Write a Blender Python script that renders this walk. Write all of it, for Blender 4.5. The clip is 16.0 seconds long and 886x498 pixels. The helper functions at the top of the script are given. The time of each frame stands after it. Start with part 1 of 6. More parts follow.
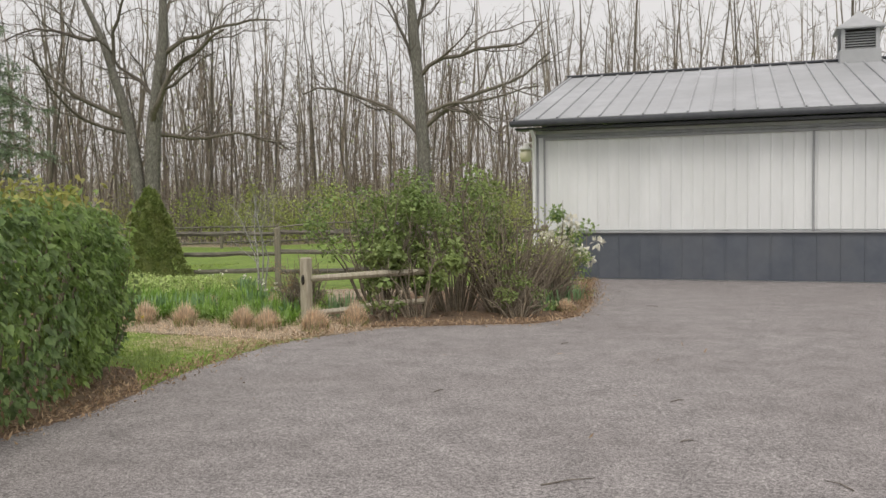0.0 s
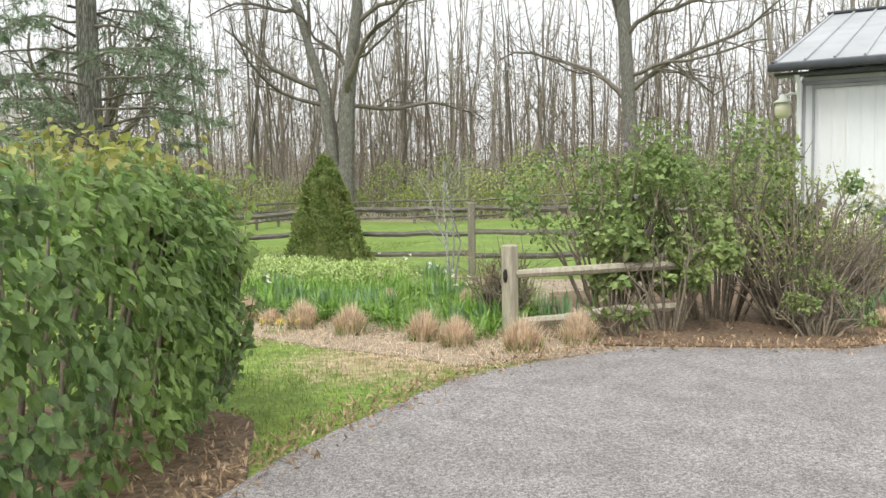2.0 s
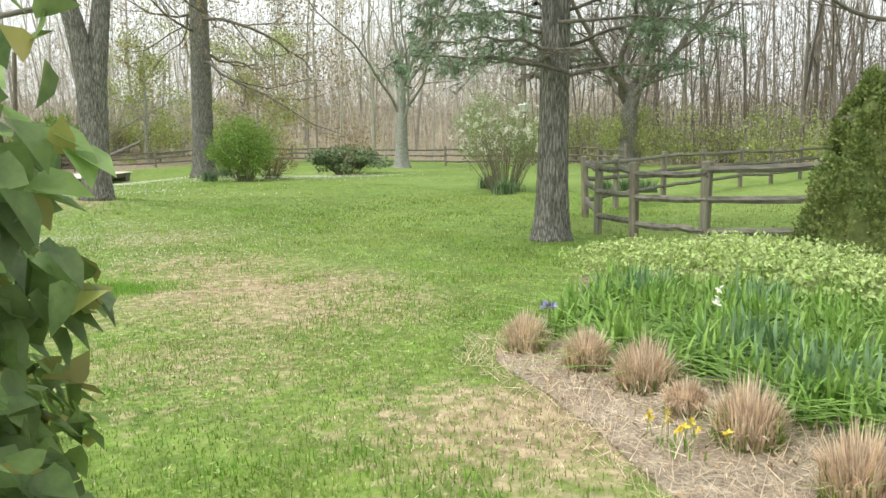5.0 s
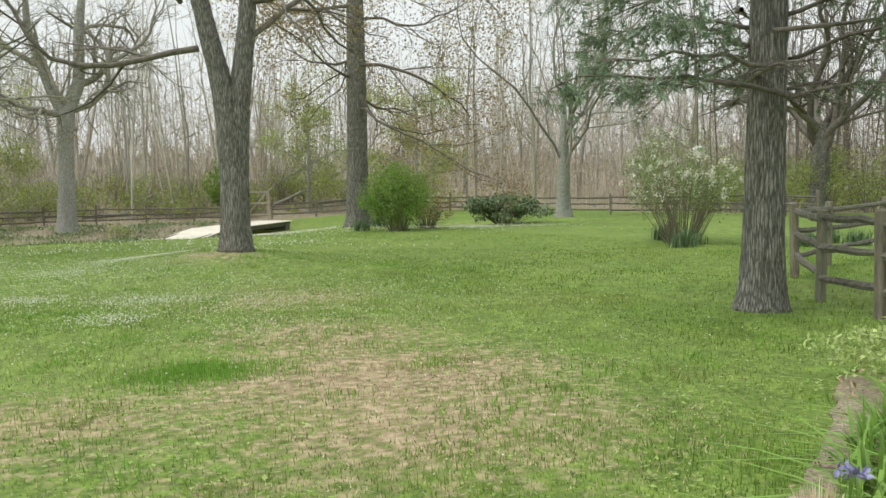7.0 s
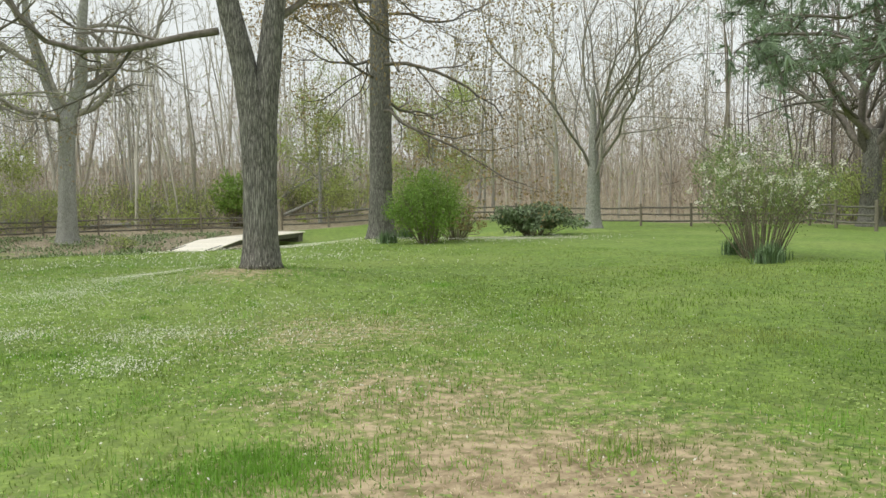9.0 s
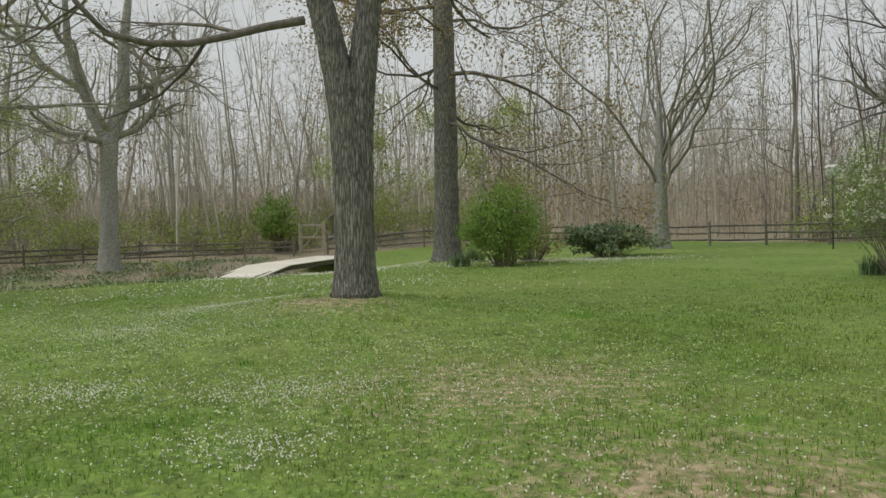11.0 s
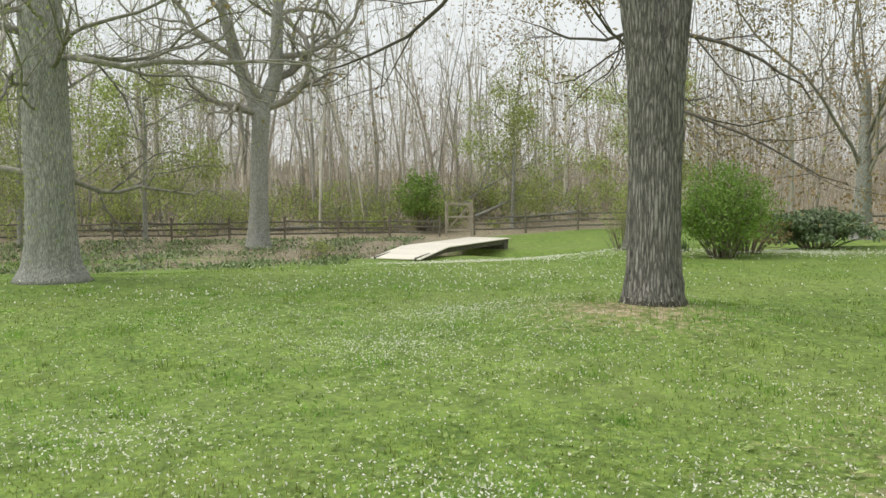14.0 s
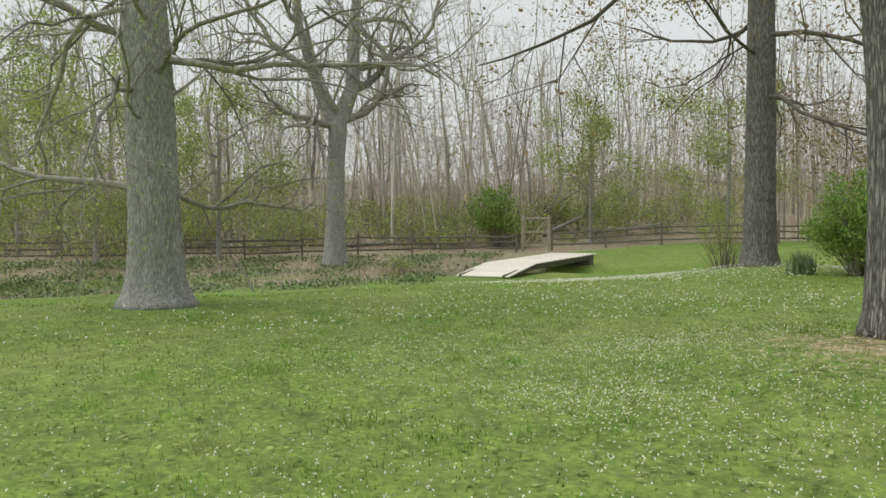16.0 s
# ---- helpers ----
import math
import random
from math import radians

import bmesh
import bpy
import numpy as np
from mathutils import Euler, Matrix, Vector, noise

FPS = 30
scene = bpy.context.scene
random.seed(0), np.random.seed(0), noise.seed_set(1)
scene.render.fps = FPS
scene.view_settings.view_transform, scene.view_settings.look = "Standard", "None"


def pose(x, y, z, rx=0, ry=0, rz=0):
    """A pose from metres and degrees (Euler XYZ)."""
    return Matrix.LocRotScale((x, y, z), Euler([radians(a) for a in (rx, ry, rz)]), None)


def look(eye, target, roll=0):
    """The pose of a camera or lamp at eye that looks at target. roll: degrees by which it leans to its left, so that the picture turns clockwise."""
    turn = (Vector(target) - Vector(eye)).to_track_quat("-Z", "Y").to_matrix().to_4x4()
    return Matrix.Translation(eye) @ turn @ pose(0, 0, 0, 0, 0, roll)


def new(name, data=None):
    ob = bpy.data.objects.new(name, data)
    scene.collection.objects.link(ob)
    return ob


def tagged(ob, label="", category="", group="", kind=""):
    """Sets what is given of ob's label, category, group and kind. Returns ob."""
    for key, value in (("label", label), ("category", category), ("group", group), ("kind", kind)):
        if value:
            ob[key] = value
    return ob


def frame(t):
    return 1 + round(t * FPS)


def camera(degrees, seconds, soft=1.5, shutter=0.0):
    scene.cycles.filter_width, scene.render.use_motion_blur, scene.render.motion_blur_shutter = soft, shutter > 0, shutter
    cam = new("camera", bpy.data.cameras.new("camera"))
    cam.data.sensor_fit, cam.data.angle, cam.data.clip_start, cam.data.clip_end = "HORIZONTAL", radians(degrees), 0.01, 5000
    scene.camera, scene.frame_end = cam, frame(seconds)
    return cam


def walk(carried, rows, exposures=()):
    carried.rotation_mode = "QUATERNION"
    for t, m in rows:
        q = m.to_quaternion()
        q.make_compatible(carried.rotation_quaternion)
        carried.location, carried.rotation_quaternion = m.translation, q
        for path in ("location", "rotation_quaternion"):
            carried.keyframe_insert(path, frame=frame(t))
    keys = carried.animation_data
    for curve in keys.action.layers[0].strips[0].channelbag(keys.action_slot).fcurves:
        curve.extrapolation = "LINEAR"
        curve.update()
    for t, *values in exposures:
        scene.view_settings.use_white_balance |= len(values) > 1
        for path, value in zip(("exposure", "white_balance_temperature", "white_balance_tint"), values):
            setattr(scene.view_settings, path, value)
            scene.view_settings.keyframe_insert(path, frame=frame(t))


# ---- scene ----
cam = camera(54.4, 16.0)
METRES, EYE, TILT, LEAN, TURN = 23.4, 1.5, 0.0, 0.0, 2.8
ROWS = [
    (0.0, 0.0, 0.0, 0.0, -0.03, -2.39, 0.62),
    (0.5, -0.0059, 0.0348, -0.0003, 2.65, -1.98, 1.19),
    (1.0, -0.0124, 0.0685, -0.0002, 5.03, -2.35, 1.12),
    (1.5, -0.02, 0.1075, -0.0015, 9.41, -3.49, 0.73),
    (2.0, -0.0273, 0.144, -0.0012, 12.75, -3.99, 0.85),
    (2.5, -0.0359, 0.1802, -0.0008, 15.02, -4.84, 0.4),
    (3.0, -0.0421, 0.2191, -0.0025, 18.26, -6.03, 0.24),
    (3.5, -0.0502, 0.2589, -0.0017, 22.07, -5.97, 0.19),
    (4.0, -0.0621, 0.2955, -0.0025, 28.17, -6.36, 0.13),
    (4.5, -0.0774, 0.3297, -0.003, 38.34, -7.01, 0.37),
    (5.0, -0.0937, 0.3584, -0.0028, 48.57, -7.5, 0.34),
    (5.2, -0.1012, 0.3680, -0.0030, 50.3, -7.3, 0.4),
    (7.3, -0.1985, 0.4305, -0.0070, 59.5, -3.95, 0.77),
    (7.5, -0.2106, 0.4342, -0.0074, 59.46, -3.82, 0.77),
    (8.0, -0.2419, 0.4416, -0.0088, 59.43, -3.53, 0.7),
    (8.5, -0.273, 0.4431, -0.0085, 59.25, -3.53, 0.65),
    (9.0, -0.305, 0.4442, -0.0099, 59.28, -3.44, 0.65),
    (11.3, -0.4475, 0.4385, -0.0155, 61.3, -1.65, 1.5),
    (11.5, -0.4594, 0.4375, -0.0156, 61.63, -1.69, 1.5),
    (12.0, -0.4897, 0.4347, -0.0154, 63.71, -2.33, 0.95),
    (12.5, -0.5199, 0.43, -0.0147, 64.78, -2.68, 1.04),
    (13.0, -0.5464, 0.4261, -0.0141, 67.23, -2.77, 0.6),
    (13.5, -0.5725, 0.4194, -0.0134, 67.32, -2.8, 0.51),
    (14.0, -0.5972, 0.4059, -0.0125, 68.39, -3.1, 0.13),
    (14.5, -0.6236, 0.3966, -0.0124, 70.18, -2.36, 0.67),
    (15.0, -0.6453, 0.3871, -0.0122, 70.31, -2.43, 0.66),
    (15.5, -0.6638, 0.3812, -0.0117, 70.94, -2.29, 0.54),
    (16.0, -0.6842, 0.3728, -0.0123, 71.74, -2.1, 0.55),
]
EXPOSURES = [(0.0, -0.12, 6800, 12), (1.0, 0.1, 6700, 11), (2.0, 0.56, 6500, 7), (3.0, 0.64, 6500, 6), (5.0, 0.6, 6500, 4), (7.5, 0.1, 6500, 4), (9.0, 0.1, 6500, 4), (11.3, -0.5, 6500, 6), (11.5, -0.5, 6500, 6), (12.0, 0.1, 6500, 6), (14.5, 0.1, 6500, 6), (15.5, 0.06, 6500, 6), (16.0, -0.15, 6500, 6)]
walk(cam, [(t, pose(0, 0, EYE, TILT, LEAN, TURN) @ pose(METRES * x, METRES * y, METRES * z, 90 + pitch, roll, yaw)) for t, x, y, z, yaw, pitch, roll in ROWS], EXPOSURES)

# ---- world and light: a bright overcast spring sky ----
SUN_EL, SUN_AZ = 58.0, 188.0
world = bpy.data.worlds.new("world")
scene.world = world
world.use_nodes = True
wn, wl = world.node_tree.nodes, world.node_tree.links
sky = wn.new("ShaderNodeTexSky")
sky.sky_type, sky.sun_disc = "NISHITA", False
sky.sun_elevation, sky.sun_rotation = radians(SUN_EL), radians(SUN_AZ)
sky.air_density, sky.dust_density = 1.0, 4.0
grey = wn.new("ShaderNodeHueSaturation")
grey.inputs["Saturation"].default_value = 0.25
cloud = wn.new("ShaderNodeMixRGB")
cloud.inputs[0].default_value = 0.8
cloud.inputs[2].default_value = (9.6, 9.7, 9.9, 1)
wl.new(sky.outputs[0], grey.inputs["Color"])
wl.new(grey.outputs[0], cloud.inputs[1])
wl.new(cloud.outputs[0], wn["Background"].inputs[0])
wn["Background"].inputs[1].default_value = 0.098
sun_data = bpy.data.lights.new("sun", "SUN")
sun_data.energy, sun_data.angle, sun_data.color = 1.5, radians(25), (1.0, 0.97, 0.92)
sun = new("sun", sun_data)
az, el = radians(SUN_AZ), radians(SUN_EL)
sun.matrix_world = look((0, 0, 60), (0 - math.sin(az) * math.cos(el), -math.cos(az) * math.cos(el), 60 - math.sin(el)))


# ---- materials ----
def material(name, a, b, scale=8.0, rough=0.85, bump=0.3, c=None, big=0.4, mix=0.6, stretch=(1, 1, 1), metal=0.0,
             island=0.0, vary=0.0, leafy=0.0, depth=0.02, low=0.35, high=0.65, mid=None, cells=None, furrow=None):
    """Two-scale noise colour (a..b fine, c in large patches), bump, optional variation by island or object, optional translucency.
    mid: (scale, least, most) of a middling mottle; cells: (scale, spread) of stones in a binder; furrow: (scale, stretch, depth) of cracked bark."""
    m = bpy.data.materials.new(name)
    m.use_nodes = True
    n, l = m.node_tree.nodes, m.node_tree.links
    bsdf = n["Principled BSDF"]
    geo = n.new("ShaderNodeNewGeometry")
    mapping = n.new("ShaderNodeMapping")
    mapping.inputs["Scale"].default_value = stretch
    l.new(geo.outputs["Position"], mapping.inputs["Vector"])
    fine = n.new("ShaderNodeTexNoise")
    fine.inputs["Scale"].default_value, fine.inputs["Detail"].default_value = scale, 6
    fine.inputs["Roughness"].default_value = 0.65
    l.new(mapping.outputs[0], fine.inputs["Vector"])
    ramp = n.new("ShaderNodeValToRGB")
    ramp.color_ramp.elements[0].position, ramp.color_ramp.elements[1].position = low, high
    ramp.color_ramp.elements[0].color, ramp.color_ramp.elements[1].color = (*a, 1), (*b, 1)
    l.new(fine.outputs["Fac"], ramp.inputs[0])
    colour = ramp.outputs[0]
    if c is not None:
        wide = n.new("ShaderNodeTexNoise")
        wide.inputs["Scale"].default_value, wide.inputs["Detail"].default_value = big, 4
        l.new(mapping.outputs[0], wide.inputs["Vector"])
        step = n.new("ShaderNodeMapRange")
        step.inputs["From Min"].default_value, step.inputs["From Max"].default_value = 0.42, 0.66
        step.inputs["To Max"].default_value = mix
        l.new(wide.outputs["Fac"], step.inputs[0])
        blend = n.new("ShaderNodeMixRGB")
        blend.inputs[2].default_value = (*c, 1)
        l.new(step.outputs[0], blend.inputs[0])
        l.new(colour, blend.inputs[1])
        colour = blend.outputs[0]
    height = fine.outputs["Fac"]
    if mid:
        blotch = n.new("ShaderNodeTexNoise")
        blotch.inputs["Scale"].default_value, blotch.inputs["Detail"].default_value = mid[0], 5
        blotch.inputs["Roughness"].default_value = 0.6
        l.new(geo.outputs["Position"], blotch.inputs["Vector"])
        tone = n.new("ShaderNodeMapRange")
        tone.inputs["From Min"].default_value, tone.inputs["From Max"].default_value = 0.33, 0.67
        tone.inputs["To Min"].default_value, tone.inputs["To Max"].default_value = mid[1], mid[2]
        l.new(blotch.outputs["Fac"], tone.inputs[0])
        mottle = n.new("ShaderNodeHueSaturation")
        l.new(tone.outputs[0], mottle.inputs["Value"])
        l.new(colour, mottle.inputs["Color"])
        colour = mottle.outputs[0]
    if cells:
        stone = n.new("ShaderNodeTexVoronoi")
        stone.inputs["Scale"].default_value = cells[0]
        l.new(geo.outputs["Position"], stone.inputs["Vector"])
        apart = n.new("ShaderNodeSeparateColor")
        l.new(stone.outputs["Color"], apart.inputs[0])
        tone = n.new("ShaderNodeMapRange")
        tone.inputs["To Min"].default_value, tone.inputs["To Max"].default_value = 1 - cells[1], 1 + cells[1]
        l.new(apart.outputs[0], tone.inputs[0])
        grit = n.new("ShaderNodeHueSaturation")
        l.new(tone.outputs[0], grit.inputs["Value"])
        l.new(colour, grit.inputs["Color"])
        colour = grit.outputs[0]
        height = stone.outputs["Distance"]
    if furrow:
        squeeze = n.new("ShaderNodeMapping")
        squeeze.inputs["Scale"].default_value = (1, 1, furrow[1])
        wobble = n.new("ShaderNodeVectorMath")
        wobble.operation = "MULTIPLY_ADD"
        wobble.inputs[1].default_value = (0.022, 0.022, 0.06)
        l.new(fine.outputs["Color"], wobble.inputs[0])
        l.new(geo.outputs["Position"], wobble.inputs[2])
        l.new(wobble.outputs[0], squeeze.inputs["Vector"])
        crack = n.new("ShaderNodeTexVoronoi")
        crack.feature = "DISTANCE_TO_EDGE"
        crack.inputs["Scale"].default_value = furrow[0]
        l.new(squeeze.outputs[0], crack.inputs["Vector"])
        plate = n.new("ShaderNodeMapRange")
        plate.inputs["From Max"].default_value = 0.22
        plate.inputs["To Min"].default_value = furrow[2]
        l.new(crack.outputs["Distance"], plate.inputs[0])
        ridge = n.new("ShaderNodeHueSaturation")
        l.new(plate.outputs[0], ridge.inputs["Value"])
        l.new(colour, ridge.inputs["Color"])
        colour = ridge.outputs[0]
        height = plate.outputs[0]
    for amount, node, out in ((island, geo, "Random Per Island"), (vary, None, "Random")):
        if amount:
            source = node or n.new("ShaderNodeObjectInfo")
            span = n.new("ShaderNodeMapRange")
            span.inputs["To Min"].default_value, span.inputs["To Max"].default_value = 1 - amount, 1 + amount
            l.new(source.outputs[out], span.inputs[0])
            hsv = n.new("ShaderNodeHueSaturation")
            l.new(span.outputs[0], hsv.inputs["Value"])
            l.new(colour, hsv.inputs["Color"])
            colour = hsv.outputs[0]
    l.new(colour, bsdf.inputs["Base Color"])
    bsdf.inputs["Roughness"].default_value, bsdf.inputs["Metallic"].default_value = rough, metal
    if bump:
        rise = n.new("ShaderNodeBump")
        rise.inputs["Strength"].default_value, rise.inputs["Distance"].default_value = bump, depth
        l.new(height, rise.inputs["Height"])
        l.new(rise.outputs[0], bsdf.inputs["Normal"])
    if leafy:
        thin = n.new("ShaderNodeBsdfTranslucent")
        l.new(colour, thin.inputs["Color"])
        both = n.new("ShaderNodeMixShader")
        both.inputs[0].default_value = leafy
        l.new(bsdf.outputs[0], both.inputs[1])
        l.new(thin.outputs[0], both.inputs[2])
        l.new(both.outputs[0], n["Material Output"].inputs[0])
    return m


ASPHALT = material("asphalt", (0.17, 0.157, 0.155), (0.36, 0.335, 0.33), 30, 0.9, 0.35, (0.20, 0.18, 0.176), 0.5, 0.5, depth=0.006, mid=(3.0, 0.85, 1.15), cells=(150, 0.6))
LITTER = material("leaf_litter", (0.08, 0.053, 0.036), (0.29, 0.20, 0.13), 22, 0.95, 0.7, (0.15, 0.09, 0.055), 1.4, 0.6)
STRAW_LITTER = material("dry_litter", (0.17, 0.13, 0.095), (0.58, 0.49, 0.38), 34, 0.95, 0.9, (0.32, 0.24, 0.17), 1.8, 0.5, mid=(6, 0.75, 1.25))
BARK = material("brown_bark", (0.17, 0.16, 0.14), (0.45, 0.425, 0.385), 30, 0.95, 0.9, (0.27, 0.275, 0.235), 3.0, 0.4, (1, 1, 0.3), depth=0.03, furrow=(30, 0.085, 0.38))
PALE_BARK = material("grey_bark", (0.31, 0.305, 0.28), (0.66, 0.65, 0.60), 28, 0.95, 0.9, (0.33, 0.35, 0.28), 2.0, 0.5, (1, 1, 0.35), depth=0.02, furrow=(38, 0.11, 0.55))
TWIG = material("twig_bark", (0.11, 0.095, 0.08), (0.22, 0.195, 0.165), 9, 0.95, 0, island=0.35)
GREY_TWIG = material("grey_twig_bark", (0.21, 0.195, 0.165), (0.38, 0.355, 0.305), 9, 0.95, 0, island=0.3)
STEM = material("shrub_stem", (0.17, 0.14, 0.105), (0.31, 0.265, 0.20), 30, 0.9, 0.2, island=0.3)
# the woodland's grey bark is lightened so its colour holds the distance haze
WOOD_BARK = material("woodland_bark", (0.36, 0.34, 0.29), (0.64, 0.61, 0.54), 3, 0.95, 0.3, (0.40, 0.37, 0.30), 0.15, 0.6, (1, 1, 0.25), island=0.45)
DARK_WOOD_BARK = material("dark_woodland_bark", (0.15, 0.132, 0.108), (0.34, 0.305, 0.255), 3, 0.95, 0.3, (0.22, 0.185, 0.145), 0.15, 0.6, (1, 1, 0.25), island=0.45)
BROWN_TWIG = material("brown_twig_bark", (0.15, 0.125, 0.10), (0.27, 0.225, 0.18), 9, 0.95, 0, island=0.35)
PALE_TWIG = material("pale_twig_bark", (0.38, 0.33, 0.27), (0.58, 0.52, 0.44), 9, 0.95, 0, (0.36, 0.25, 0.19), 0.12, 0.7, island=0.3)
LILAC_LEAF = material("lilac_leaf", (0.14, 0.225, 0.09), (0.31, 0.43, 0.17), 14, 0.42, 0.1, (0.37, 0.50, 0.12), 1.2, 0.5, island=0.4, leafy=0.55)
YOUNG_LEAF = material("young_leaf", (0.29, 0.34, 0.075), (0.46, 0.44, 0.14), 10, 0.5, 0.1, (0.34, 0.24, 0.12), 3.0, 0.4, island=0.3, leafy=0.35)
BUSH_LEAF = material("bush_leaf", (0.15, 0.23, 0.07), (0.30, 0.40, 0.14), 10, 0.55, 0.1, (0.30, 0.33, 0.12), 1.0, 0.5, island=0.35, leafy=0.3)
BRIGHT_LEAF = material("fresh_green_leaf", (0.17, 0.29, 0.045), (0.29, 0.44, 0.09), 8, 0.55, 0, (0.22, 0.31, 0.07), 0.9, 0.5, island=0.3, leafy=0.35)
HAZE_LEAF = material("budding_leaf", (0.28, 0.36, 0.09), (0.50, 0.58, 0.19), 4, 0.6, 0, (0.33, 0.31, 0.15), 0.25, 0.6, island=0.35, leafy=0.4)
BUD = material("maple_bud", (0.28, 0.20, 0.10), (0.42, 0.30, 0.16), 5, 0.7, 0, (0.34, 0.32, 0.12), 0.4, 0.6, island=0.35, leafy=0.3)
CONIFER = material("conifer_spray", (0.12, 0.18, 0.045), (0.29, 0.35, 0.11), 16, 0.7, 0, (0.25, 0.24, 0.08), 3.0, 0.35, island=0.28, leafy=0.2)
JUNIPER = material("juniper_spray", (0.13, 0.185, 0.10), (0.26, 0.33, 0.17), 12, 0.7, 0, island=0.4)
NEEDLE = material("pine_needle", (0.14, 0.20, 0.125), (0.28, 0.36, 0.23), 9, 0.7, 0, island=0.35, leafy=0.2)
GRASS = material("grass_blade", (0.14, 0.25, 0.03), (0.30, 0.43, 0.075), 2.2, 0.6, 0, (0.43, 0.45, 0.16), 0.45, 0.6, island=0.4, leafy=0.45, mid=(2.6, 0.75, 1.2))
DRY_BLADE = material("dry_blade", (0.60, 0.46, 0.33), (0.90, 0.77, 0.60), 12, 0.8, 0, island=0.35, leafy=0.42)
LILY = material("daylily_leaf", (0.16, 0.30, 0.05), (0.31, 0.47, 0.11), 6, 0.5, 0, island=0.3, leafy=0.3)
IRIS = material("iris_leaf", (0.15, 0.27, 0.12), (0.28, 0.42, 0.21), 6, 0.5, 0, island=0.25, leafy=0.25)
PALE_COVER = material("variegated_leaf", (0.33, 0.46, 0.13), (0.62, 0.70, 0.32), 12, 0.55, 0, island=0.35, leafy=0.3)
IVY = material("ivy_leaf", (0.13, 0.19, 0.075), (0.29, 0.36, 0.16), 6, 0.5, 0, island=0.4)
WHITE_PETAL = material("white_petal", (0.78, 0.76, 0.66), (0.90, 0.88, 0.78), 20, 0.6, 0, island=0.1, leafy=0.2)
LILAC_PETAL = material("lilac_petal", (0.36, 0.27, 0.44), (0.56, 0.46, 0.62), 40, 0.6, 0, island=0.2)
VIOLET_PETAL = material("violet_petal", (0.28, 0.28, 0.48), (0.46, 0.45, 0.66), 40, 0.6, 0, island=0.2)
YELLOW_PETAL = material("yellow_petal", (0.72, 0.55, 0.05), (0.85, 0.68, 0.10), 30, 0.6, 0, island=0.1)
RAIL_WOOD = material("weathered_rail", (0.07, 0.065, 0.055), (0.26, 0.235, 0.20), 20, 0.9, 0.6, (0.15, 0.16, 0.11), 2.0, 0.5, (0.15, 0.6, 1), vary=0.15)
POST_WOOD = material("weathered_post", (0.13, 0.11, 0.085), (0.29, 0.25, 0.195), 22, 0.9, 0.6, (0.22, 0.24, 0.17), 2.0, 0.5, (1, 1, 0.12), vary=0.15)
GREY_WOOD = material("silvered_wood", (0.30, 0.26, 0.20), (0.55, 0.50, 0.41), 26, 0.9, 0.6, (0.32, 0.31, 0.20), 3.0, 0.4, (1, 1, 0.12), depth=0.01)
DECK_WOOD = material("bleached_deck_board", (0.72, 0.66, 0.56), (0.88, 0.83, 0.73), 14, 0.85, 0.3, (0.74, 0.69, 0.60), 0.9, 0.4, vary=0.06)
SIDING = material("white_metal_siding", (0.76, 0.785, 0.79), (0.84, 0.865, 0.87), 2.2, 0.45, 0.03, (0.72, 0.74, 0.73), 0.7, 0.35, (1, 1, 0.3), vary=0.02)
BAND = material("charcoal_metal_wainscot", (0.085, 0.10, 0.125), (0.115, 0.13, 0.155), 3, 0.45, 0.03, (0.13, 0.14, 0.155), 1.1, 0.5, vary=0.03)
ROOF = material("galvanised_roof", (0.40, 0.41, 0.43), (0.50, 0.51, 0.53), 2.0, 0.5, 0.03, (0.34, 0.35, 0.36), 0.5, 0.5, metal=0.2, vary=0.04)
GUTTER = material("charcoal_gutter", (0.05, 0.055, 0.065), (0.075, 0.08, 0.09), 6, 0.5, 0)
TRIM = material("grey_metal_trim", (0.30, 0.31, 0.32), (0.38, 0.39, 0.40), 5, 0.5, 0)
LAMP_METAL = material("white_lamp_metal", (0.6, 0.6, 0.56), (0.7, 0.7, 0.66), 6, 0.45, 0)
LAMP_GLOBE = material("cream_lamp_globe", (0.72, 0.68, 0.50), (0.78, 0.74, 0.56), 10, 0.3, 0)
# near-black colour that stands in for the shade inside hollows
HOLLOW_SHADE = material("hollow_shade", (0.02, 0.018, 0.015), (0.04, 0.035, 0.03), 10, 0.95, 0)

